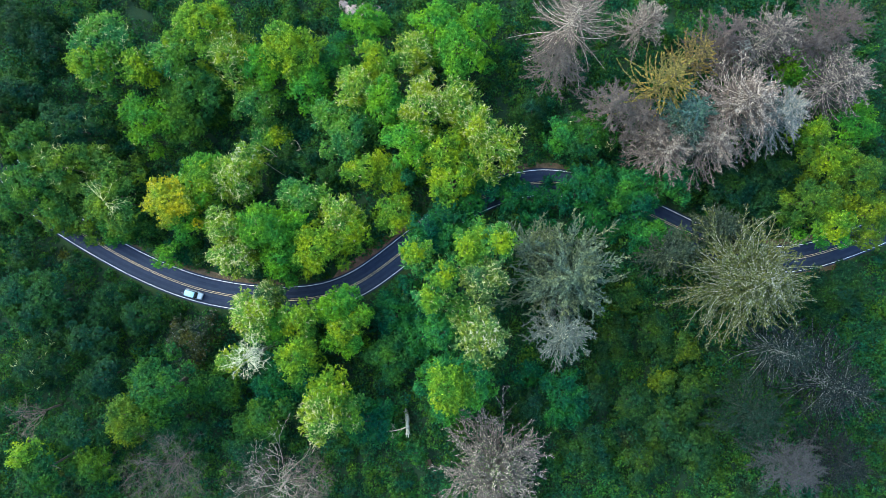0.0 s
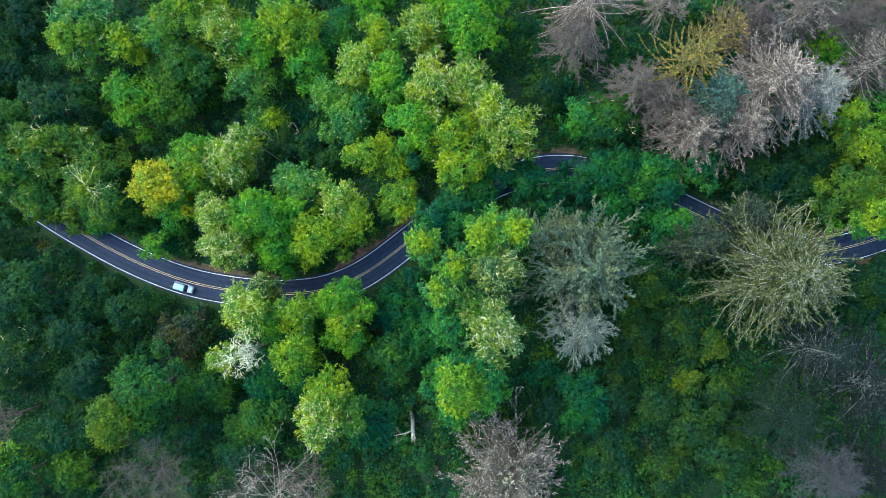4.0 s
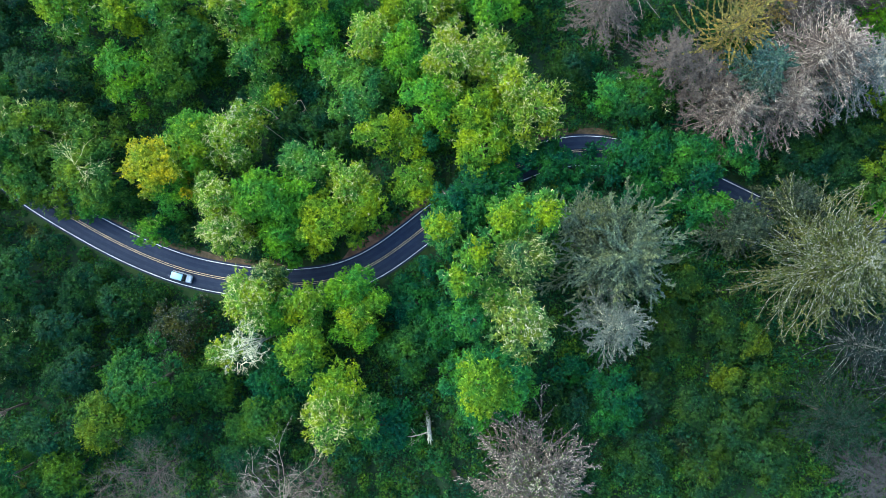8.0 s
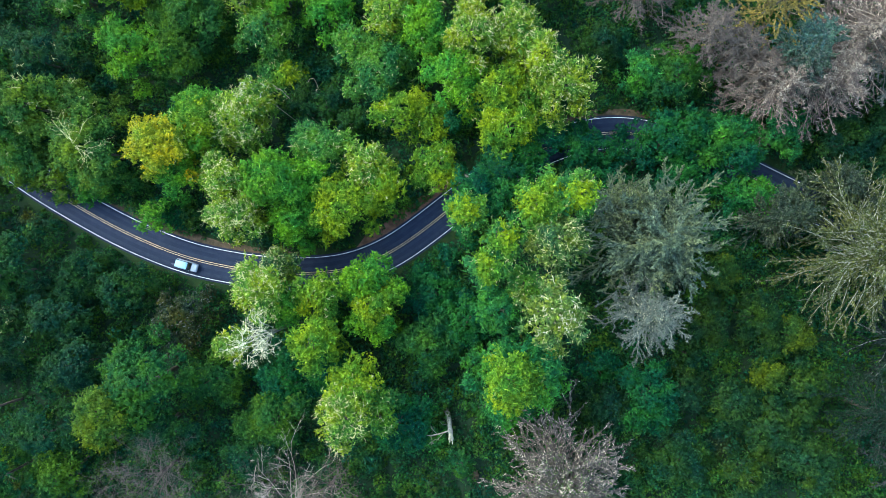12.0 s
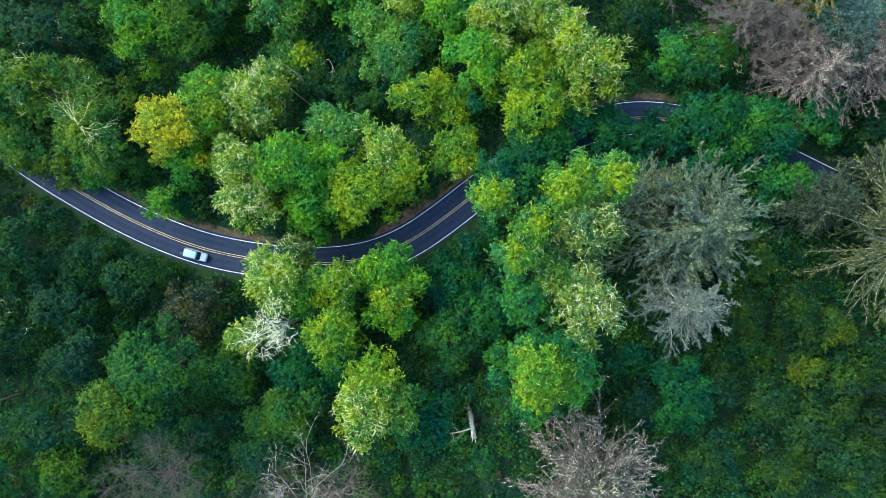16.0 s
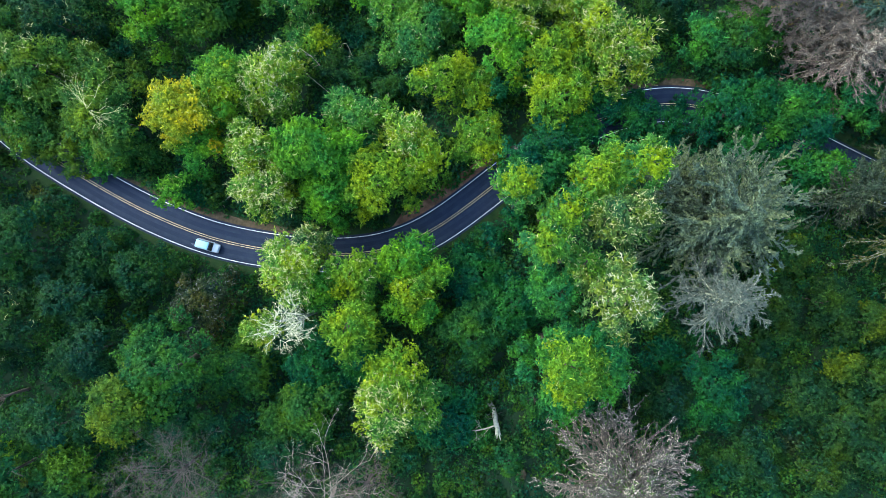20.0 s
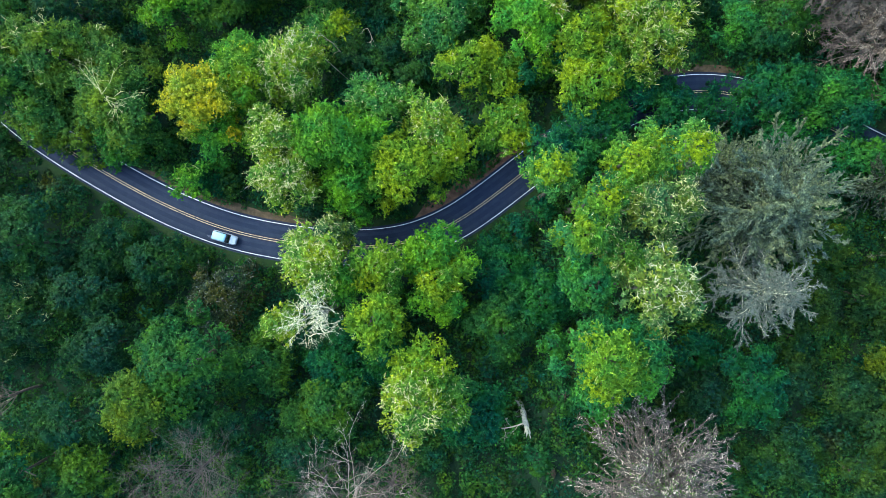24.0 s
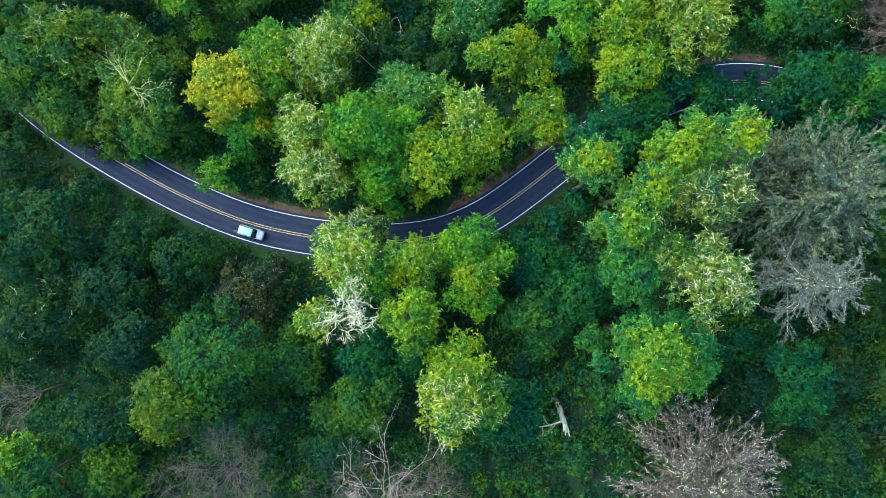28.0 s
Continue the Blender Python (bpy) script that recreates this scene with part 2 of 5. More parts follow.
def land(x, y):
    """Height of the ground: a slope that climbs to the south, cut level for the road."""
    d = from_road(x, y)
    off = np.maximum(np.abs(d) - 4.6, 0)
    wave = 0.5 * np.sin(np.asarray(x) * 0.11 + 1.3) * np.sin(np.asarray(y) * 0.13 + 0.4) + 0.22 * np.sin(np.asarray(x) * 0.37) * np.sin(np.asarray(y) * 0.41 + 2)
    rise = 26 * np.tanh(off * 0.21 / 26)
    return np.where(d < 0, rise, -0.8 * rise) + wave * np.minimum(off / 4, 1)


def strip(name, d0, d1, z, mat, lo=0, hi=None, ragged=0.0, seed=0, steps=1):
    """A band along the road between two offsets from its middle."""
    r = np.random.default_rng(seed)
    line, side = LINE[lo:hi], SIDE[lo:hi]
    n = len(line)
    wob = np.convolve(r.normal(0, 1, n + 8), np.ones(5) / 5, "same")[4:n + 4] * ragged
    fade = np.clip(np.minimum(np.arange(n), np.arange(n)[::-1]) / 4, 0.04, 1) if ragged else np.ones(n)
    cols = []
    for k in range(steps + 1):
        d = d0 + ((d1 - d0) + wob) * k / steps * fade
        cols.append(np.column_stack([line + side * np.reshape(d * np.ones(n), (-1, 1)), np.full(n, z)]))
    verts = np.concatenate(cols)
    i = np.arange(n - 1)
    quads = np.concatenate([np.stack([i + k * n, i + 1 + k * n, i + 1 + (k + 1) * n, i + (k + 1) * n], 1) for k in range(steps)])
    return mesh_from(name, verts, None, mat, quads)


# ---- ground, road and its paint ----
near_x, near_y = np.arange(-150, 151, 2.0), np.arange(-110, 111, 2.0)
far = np.array([20, 60, 150, 350, 800, 1800])
gx = np.concatenate([-150 - far[::-1], near_x, 150 + far])
gy = np.concatenate([-110 - far[::-1], near_y, 110 + far])
GX, GY = np.meshgrid(gx, gy)
GZ = land(GX.ravel(), GY.ravel()).reshape(GX.shape) - 0.06
rows_n, cols_n = GX.shape
idx = np.arange(rows_n * cols_n).reshape(rows_n, cols_n)
quads = np.stack([idx[:-1, :-1], idx[:-1, 1:], idx[1:, 1:], idx[1:, :-1]], -1).reshape(-1, 4)
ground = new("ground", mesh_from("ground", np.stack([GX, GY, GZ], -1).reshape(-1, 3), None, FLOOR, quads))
for poly in ground.data.polygons:
    poly.use_smooth = True
tagged(ground, "dark leaf-littered forest floor on a gentle slope", "ground", kind="structure")

HALF = 2.90                                                  # middle to the white line
bm = bmesh.new()
sections = []
for p, s in zip(LINE, SIDE):
    row = []
    for d, z in ((-HALF - 0.45, -0.12), (-HALF - 0.4, 0.03), (0.0, 0.075), (HALF + 0.4, 0.03), (HALF + 0.45, -0.12)):
        row.append(bm.verts.new((p[0] + s[0] * d, p[1] + s[1] * d, z)))
    sections.append(row)
for a, b in zip(sections, sections[1:]):
    for k in range(4):
        bm.faces.new((a[k], b[k], b[k + 1], a[k + 1]))
bmesh.ops.recalc_face_normals(bm, faces=bm.faces)
road = tagged(new("road", bm_mesh("road", bm, ASPHALT)), "winding two-lane blue-grey asphalt road with painted lines", "road", kind="structure")


def crown_z(d):
    return 0.075 - 0.045 * abs(d) / (HALF + 0.4)


for d in (-2.1, -0.8, 0.8, 2.1):
    part("wheel_track", strip("wheel_track", d - 0.28, d + 0.28, crown_z(d) + 0.010, WEAR, 4, -4), road, "slightly paler wheel-worn track")
for d in (-HALF, HALF):
    part("edge_line", strip("edge_line", d - 0.05, d + 0.05, crown_z(d) + 0.016, WHITE), road, "solid white edge line")
for d in (-0.17, 0.17):
    part("centre_line", strip("centre_line", d - 0.045, d + 0.045, crown_z(0.25) + 0.016, YELLOW), road, "worn yellow double centre line")


def nearest(x, y):
    return int(np.argmin(np.hypot(LINE[:, 0] - x, LINE[:, 1] - y)))


# verges: grass on the lower side, bare red dirt on the inside of the bend
for d0, d1, lo, hi, mat, label, rag, seed, z in (
    (-HALF - 0.43, -5.3, 0, None, GRASS, "dark grassy verge", 0.35, 3, 0.004),
    (HALF + 0.43, 5.2, 0, None, GRASS, "dark grassy verge with dry leaves", 0.35, 4, 0.004),
    (HALF + 0.42, 4.7, nearest(-73, -2), nearest(-34, -12), SOIL, "bare brown dirt shoulder", 0.45, 5, 0.012),
    (HALF + 0.42, 5.3, nearest(-24, -10), nearest(-3, 4), DIRT, "bare red-brown dirt shoulder", 0.3, 6, 0.012),
    (HALF + 0.42, 4.6, nearest(8, 11), nearest(34, 13), SOIL, "narrow brown dirt shoulder", 0.25, 8, 0.012),
    (HALF + 0.42, 4.7, nearest(70, -2), nearest(92, 1), SOIL, "narrow brown dirt shoulder", 0.25, 9, 0.012),
    (-HALF - 0.42, -4.4, nearest(70, -2), nearest(94, 1), SOIL, "narrow brown dirt shoulder", 0.2, 10, 0.012),
):
    tagged(new("shoulder", strip("shoulder", d0, d1, z, mat, lo, hi, rag, seed, 3)), label + " beside the road", "verge", kind="structure")

# pale patch on the asphalt
bm = bmesh.new()
k = nearest(-57.9, -8.7)
spot = LINE[k] - SIDE[k] * 2.1
ring = [bm.verts.new((spot[0] + math.cos(a) * (1.0 + 0.3 * math.sin(3 * a)) * TANGENT[k, 0] - math.sin(a) * 0.33 * TANGENT[k, 1], spot[1] + math.cos(a) * (1.0 + 0.3 * math.sin(3 * a)) * TANGENT[k, 1] + math.sin(a) * 0.33 * TANGENT[k, 0], crown_z(2.1) + 0.022)) for a in np.linspace(0, 2 * math.pi, 18, endpoint=False)]
bm.faces.new(ring)
part("repair_patch", bm_mesh("repair_patch", bm, REPAIR), road, "small pale repair patch")

# ---- trees ----
# dusk, glade and partly dark hold shade and dim corners in the leaf colour
CROWN_HUES = dict(
    gold=(0.238, 0.262, 0.016), yellow=(0.105, 0.200, 0.015), mustard=(0.066, 0.124, 0.014), hoary=(0.076, 0.140, 0.035), lime=(0.066, 0.198, 0.018), green=(0.056, 0.192, 0.018), fern=(0.021, 0.086, 0.020),
    pale=(0.114, 0.198, 0.020), sage=(0.056, 0.122, 0.017), moss=(0.051, 0.155, 0.029), mid=(0.028, 0.134, 0.029), teal=(0.011, 0.084, 0.029),
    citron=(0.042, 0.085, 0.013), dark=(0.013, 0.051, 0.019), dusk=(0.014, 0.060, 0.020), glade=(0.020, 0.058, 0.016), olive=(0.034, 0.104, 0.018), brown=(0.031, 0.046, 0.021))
# how many shoots end in a paler tip, and how much paler it is
SHOOT_SHARE = dict(hoary=(0.45, 1.9), gold=(0.35, 1.4), yellow=(0.42, 1.7), lime=(0.36, 1.6), green=(0.36, 1.6), pale=(0.5, 2.1), moss=(0.4, 1.8), sage=(0.4, 1.8), mid=(0.3, 1.6), teal=(0.28, 1.6), dark=(0.3, 1.7), dusk=(0.3, 1.7), brown=(0.3, 1.6))


def crown_lobes(radius, depth, count, r):
    """The billows of an uneven crown: centres (from the crown's top middle) and radii."""
    out = [(0, 0, -radius * 0.40, radius * 0.42)]
    spin, wide, turn = r.uniform(0, 6.28), r.uniform(0.80, 1.22), r.uniform(0, 3.14)
    for k in range(count - 1):
        a = spin + k * 2.4 + r.uniform(-0.5, 0.5)
        d = radius * math.sqrt((k + 0.8) / count) * r.uniform(0.58, 0.92)
        size = radius * r.uniform(0.17, 0.38)
        drop = size + depth * (d / radius) ** 2 * r.uniform(0.35, 0.9) + r.uniform(0, 0.2) * radius
        px, py = math.cos(a) * d * wide, math.sin(a) * d / wide
        out.append((px * math.cos(turn) - py * math.sin(turn), px * math.sin(turn) + py * math.cos(turn), -drop, size))
    for k in range(count // 2):                              # the lower boughs round the crown's foot
        a, d = spin + k * 6.283 / (count // 2) + r.uniform(-0.5, 0.5), radius * r.uniform(0.66, 0.98)
        out.append((math.cos(a) * d, math.sin(a) * d, -radius * 0.3 - depth * r.uniform(0.75, 1.5), radius * r.uniform(0.15, 0.27)))
    return np.array(out)


def leaf_cloud(lobes, spacing, length, width, r, fill=1.0):
    """Leafy shoots over the lit side of the lobes, each with its leaves along it, so that tips stand out."""
    area = lobes[:, 3] ** 2
    total = int(fill * area.sum() * 10 / spacing**2)
    which = r.choice(len(lobes), total, p=area / area.sum())
    d = unit(r.normal(0, 1, (total, 3)))
    d[:, 2] = np.where(d[:, 2] < -0.25, -d[:, 2], d[:, 2])
    size = lobes[which, 3]
    bulge = 0.92 + 0.2 * np.sin(d[:, 0] * 6 + which) * np.sin(d[:, 1] * 6 + 2 * which) - np.abs(r.normal(0, 0.16, total))
    root = lobes[which, :3] + d * (size * bulge)[:, None] * np.array([1, 1, 0.85])
    inside = np.zeros(total, bool)
    for k in range(len(lobes)):
        inside |= (np.linalg.norm(root - lobes[k, :3], axis=1) < lobes[k, 3] * 0.68) & (which != k)
    root, d = root[~inside], d[~inside]
    n, per = len(root), 7
    way = unit(d + r.normal(0, 0.45, (n, 3)) + np.array([0, 0, 0.35])) * r.uniform(0.35, 1.25, (n, 1))
    f = (np.tile(np.arange(per), n)[:, None] + r.uniform(0, 1, (n * per, 1))) / per
    c = np.repeat(root, per, 0) + np.repeat(way, per, 0) * f + r.normal(0, 1, (n * per, 3)) * (0.22 - 0.15 * f)
    face = unit(np.repeat(d, per, 0) * 0.9 + np.array([0, 0, 0.6]) + r.normal(0, 0.34, c.shape))
    along = unit(np.cross(face, unit(np.repeat(np.cross(way, d), per, 0) + r.normal(0, 0.6, c.shape))))
    across = np.cross(face, along)
    size = r.uniform(0.6, 1.3, (len(c), 1))
    tip, side = along * length * size, across * width * size * 0.5
    verts = np.stack([c - tip * 0.4 + side, c + tip * 0.6, c - tip * 0.4 - side], 1).reshape(-1, 3)
    return verts, np.arange(len(verts)).reshape(-1, 3), (root, way)


def filigree(root, way, share, r, half=0.03, reach=(0.13, 0.28)):
    """Fine curling shoot ends that stand a little out of the leaves: bent ribbons of three joints that narrow to the tip."""
    some = r.random(len(root)) < share
    n = int(some.sum())
    p, w = root[some] + way[some] * r.uniform(0.5, 0.95, (n, 1)), unit(way[some] + r.normal(0, 0.6, (n, 3))) * r.uniform(*reach, (n, 1))
    rows = []
    for k in range(4):
        s = unit(np.cross(w, np.array([0, 0, 1.0]) + r.normal(0, 0.25, w.shape))) * half * (1 - 0.22 * k)
        rows += [p - s, p + s]
        p = p + w
        w = w + r.normal(0, 0.62, w.shape) * np.linalg.norm(w, axis=1, keepdims=True)
        w = unit(w) * r.uniform(*reach, (n, 1))
    v = np.stack(rows, 1).reshape(-1, 3)
    one = np.array([(0, 1, 3), (0, 3, 2), (2, 3, 5), (2, 5, 4), (4, 5, 7), (4, 7, 6)])
    return v, (one[None] + (np.arange(n) * 8)[:, None, None]).reshape(-1, 3)


CROWNS = []


def twig_spray(tips, reach, thick, r, kids=5, depth=2, up=0.5, curl=0.3):
    """Bare forking twigs from given starts and ways: arrays of sticks."""
    p, w, ln, th = tips[0], unit(tips[1]), np.full(len(tips[0]), reach), np.full(len(tips[0]), thick)
    sticks = []
    for level in range(depth + 1):
        for _ in range(2 if level < depth else 1):
            step = unit(w + r.normal(0, curl, w.shape))
            q = p + step * (ln * 0.5)[:, None]
            sticks.append((p, q, th, th * 0.8))
            p, w, th = q, step, th * 0.8
        if level < depth:
            back = r.uniform(0, 0.9, (len(p) * kids, 1))
            n = len(p)
            start = np.repeat(p, kids, 0) - np.repeat(w * ln[:, None], kids, 0) * 0.6 * back
            w = unit(np.repeat(w, kids, 0) + r.normal(0, 0.62, (n * kids, 3)) + np.array([0, 0, up * 0.3]))
            ln, th = np.repeat(ln, kids) * r.uniform(0.45, 0.75, n * kids), np.repeat(th, kids) * 0.62
            p = start
    return tuple(np.concatenate([s[k] for s in sticks]) for k in range(4))


def stick_mesh(name, sticks, mat, sides=3):
    v, t = tubes(*sticks, sides)
    return mesh_from(name, v, t, mat)


def trunk_parts(tree, top, lean, girth, limb_ends, mat=None):
    """Trunk from the ground into the crown, and its limbs; places relative to the tree's foot."""
    mat = mat or BARK
    k = np.linspace(0, 1, 7)
    line = np.stack([lean[0] * k**1.5 + 0.12 * np.sin(k * 5), lean[1] * k**1.5 + 0.12 * np.cos(k * 4) - 0.12, -0.4 + (top + 0.4) * k], 1)
    v, t = curve_tube(line, girth * (1 - 0.75 * k) * np.where(k == 0, 1.4, 1))
    part("trunk", mesh_from("trunk", v, t, mat), tree)
    for e in limb_ends:
        s = np.clip((e[2] - 0.35 * np.hypot(e[0], e[1])) / max(top, 0.1), 0.3, 0.9)
        a = np.array([lean[0] * s**1.5, lean[1] * s**1.5, top * s])
        f = np.linspace(0, 1, 5)[:, None]
        bend = a + (e - a) * f + np.array([0, 0, 1.0]) * np.sin(f * np.pi) * 0.08 * np.linalg.norm(e - a)
        v, t = curve_tube(bend, girth * 0.42 * (1 - 0.8 * f[:, 0]), 5)
        part("limb", mesh_from("limb", v, t, mat), tree)


def broadleaf(x, y, top, radius, hue, label, seed, twigs=0, depth=None, lobes=12, fill=1.0, leaf=0.36, bare=None, name="tree", streak=1.0, heart=None):
    """A broad-leaved tree: trunk, limbs, crown (sunlight put into its top's yellower leaf hue where there is a heart)
    and, where they stand out of it, bare lichened twigs.
    """
    r = np.random.default_rng(seed)
    d = float(from_road(x, y)[0])
    k = nearest(x, y)
    shift = SIDE[k] * (math.copysign(5.0, d) - d) if abs(d) < 5.0 else np.zeros(2)
    fx, fy = x + shift[0], y + shift[1]
    foot = float(land(fx, fy)[0])
    high = max(top - foot, radius * 0.8)
    tree = thing(name, (fx, fy, foot), label, "tree" if name == "tree" else name)
    billows = crown_lobes(radius, min(depth or radius * 0.95, high * 0.6), lobes, r)
    billows[:, 2] = np.maximum(billows[:, 2] + high, billows[:, 3] * 0.5)
    if high > 2.8 * radius:
        low = np.linspace(0.34, 0.62, 5) * high
        billows = np.concatenate([billows, np.column_stack([r.normal(0, radius * 0.3, (5, 2)), low, radius * r.uniform(0.34, 0.46, 5)])])
    billows[:, 0] -= shift[0]
    billows[:, 1] -= shift[1]
    ends = billows[r.permutation(lobes)[:5], :3]
    trunk_parts(tree, max(high - radius * 0.45, 0.8), r.uniform(-0.06, 0.06, 2) * high - shift * 0.75, 0.05 + 0.014 * high + 0.012 * radius, ends)
    CROWNS.append((x, y, radius))
    # a heart puts the sunlit look into the top lobes' leaf colour
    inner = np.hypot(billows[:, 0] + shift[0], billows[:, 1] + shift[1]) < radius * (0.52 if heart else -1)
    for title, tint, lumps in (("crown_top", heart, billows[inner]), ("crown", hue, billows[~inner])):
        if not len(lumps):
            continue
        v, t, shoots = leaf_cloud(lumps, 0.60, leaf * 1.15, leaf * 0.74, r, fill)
        crown = part(title, mesh_from(title, v, t, LEAF), tree, "top lobes with sunlight in their yellower colour" if tint == heart else "")
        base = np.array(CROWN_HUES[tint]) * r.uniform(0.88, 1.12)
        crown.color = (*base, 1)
        often, lift = SHOOT_SHARE.get(tint, (0.3, 1.5))
        tips = part("young_growth", mesh_from("young_growth", *filigree(*shoots, often, r, 0.048, (0.15, 0.32)), SHOOTS), tree, "paler young growth")
        tips.color = (*np.minimum(base * lift + np.array((0.012, 0.014, 0.010)) * lift, 0.6), 1)
        tagged(tips, kind="stuff")
    share, twig_mat = dict(pale=(0.42, LICHEN), hoary=(0.4, LICHEN), moss=(0.13, LICHEN), gold=(0.14, STRAW), brown=(0.4, GREYWOOD)).get(hue, (0.0, None))
    if hue == "pale" and twigs >= 18:
        share = 0.55
    if share:
        tagged(part("twig_filigree", mesh_from("twig_filigree", *filigree(*shoots, share, r, 0.031, (0.17, 0.32)), twig_mat), tree, "fine bare shoot ends"), kind="stuff")
    if (heart or hue) in ("yellow", "lime", "gold") and twigs < 8:
        twigs, bare = 5, STRAW
    if twigs >= 5 and (twigs >= 8 or bare):
        n = int(twigs * (1.9 if hue in ("pale", "hoary") else 1.1))
        pick = r.integers(0, lobes, n)
        d = unit(np.column_stack([r.normal(0, 0.7, (n, 2)), np.full(n, 0.8)]))
        start = billows[pick, :3] + d * (billows[pick, 3] * 0.92)[:, None]
        if streak > 2:                                       # a dead top that spreads from the middle of the crown
            a = r.uniform(-0.7, 2.6, n)
            d = np.column_stack([np.cos(a), np.sin(a), np.full(n, 0.12)])
            start = np.array([-shift[0], -shift[1], high - 0.2]) + d * 0.6 + r.normal(0, 0.35, (n, 3))
        for p, w in zip(start, d):
            sticks = twig_spray((p[None], w[None]), (0.5 + radius * 0.11) * streak * (r.uniform(0.45, 1.1) if streak > 2 else 1), 0.040 if hue in ("pale", "hoary") else 0.032, r, kids=4, depth=2, curl=0.48 if streak < 2 else 0.26)
            part("bare_twig", stick_mesh("bare_twig", sticks, bare or LICHEN), tree, "pale bare twig")
    return tree


def shrub(x, y, top, radius, hue, label, seed, twigs=0, lobes=6, fill=0.9, leaf=0.38):
    return broadleaf(x, y, top, radius, hue, label, seed, twigs, radius * 0.7, lobes, fill, leaf, name="shrub")


def conifer_sticks(height, reach, whorls, r, droop=0.25, crown_from=0.25, per=6, twig=0.42, girth=0.055, pairs=7, wobble=0.12):
    """Branches of a conifer in whorls, long below and short above, with side twigs set like a herring's bones: for each branch its own sticks and its twigs."""
    starts, ways, lens = [], [], []
    for k in range(whorls):
        f = crown_from + (1 - crown_from) * (k / (whorls - 1)) ** 0.85
        n = per if f < 0.93 else max(4, per - 2)
        spin = r.uniform(0, 6.28)
        for j in range(n):
            a = spin + j * 6.283 / n + r.uniform(-0.35, 0.35)
            long = reach * max((1 - f) / (1 - crown_from), 0.0) ** 0.62 * r.uniform(0.62, 1.12) + reach * 0.07
            tilt = 0.55 * (f - 0.35) + r.uniform(-0.12, 0.12)
            starts.append((0, 0, (f + r.uniform(-0.012, 0.004)) * height)), ways.append((math.cos(a), math.sin(a), tilt)), lens.append(long)
    p, w, ln = np.array(starts), unit(np.array(ways)), np.array(lens)
    th = girth * (0.35 + 0.65 * ln / reach)
    main, side = [], []
    steps = 7
    sweep = r.normal(0.04, 0.09, (len(ln), 1))
    side_way = unit(np.cross(w, np.array([0, 0, 1.0])))
    for s in range(steps):
        f = (s + 0.5) / steps
        w = unit(w + np.array([0, 0, -1.0]) * droop * (0.6 - 1.5 * f) * 0.5 + side_way * sweep + r.normal(0, wobble, w.shape))
        q = p + w * (ln / steps)[:, None]
        main.append((p, q, th * (1 - s / steps * 0.85), th * (1 - (s + 1) / steps * 0.85)))
        for sign in (-1, 1) * max(1, pairs // 5) if s else ():
            a = p + (q - p) * r.uniform(0, 1, (len(p), 1))
            way = unit(w * 0.85 + sign * side_way * r.uniform(0.45, 0.95, (len(p), 1)) + np.column_stack([r.normal(0, 0.16, (len(p), 2)), r.normal(-0.10, 0.2, len(p))]))
            long = ln * twig * (0.35 + 0.8 * math.sin(math.pi * min(f + 0.1, 1.0))) * r.uniform(0.55, 1.15, len(p))
            m = a + way * (long * 0.5)[:, None]
            e = m + unit(way + w * 0.35 + r.normal(0, 0.28, way.shape)) * (long * 0.5)[:, None]
            side.append((a, m, np.maximum(th * 0.32, 0.03), np.maximum(th * 0.26, 0.026)))
            side.append((m, e, np.maximum(th * 0.26, 0.026), np.full(len(p), 0.015)))
        p = q
    branches = []
    for k in range(len(ln)):
        pick = lambda parts: tuple(np.stack([s[c][k] for s in parts]) for c in range(4))
        branches.append((pick(main), pick(side)))
    return branches


def needles_on(sticks, density, length, width, r, splay=0.42):
    """Needle sprays along sticks."""
    p0, p1 = sticks[0], sticks[1]
    span = np.linalg.norm(p1 - p0, axis=1)
    n = np.maximum((span * density).astype(int), 1)
    i = np.repeat(np.arange(len(p0)), n)
    f = r.uniform(0, 1, (len(i), 1))
    c = p0[i] + (p1 - p0)[i] * f + r.normal(0, 0.06, (len(i), 3))
    way = unit(unit(p1 - p0)[i] + r.normal(0, splay, (len(i), 3)))
    s = unit(np.cross(way, np.array([0, 0, 1.0]) + r.normal(0, 0.5, (len(i), 3))))
    size = r.uniform(0.6, 1.3, (len(i), 1))
    verts = np.stack([c - way * length * size * 0.4 + s * width * size * 0.5, c + way * length * size * 0.6, c - way * length * size * 0.4 - s * width * size * 0.5], 1).reshape(-1, 3)
    tris = np.arange(len(c) * 3).reshape(-1, 3)
    return verts, tris


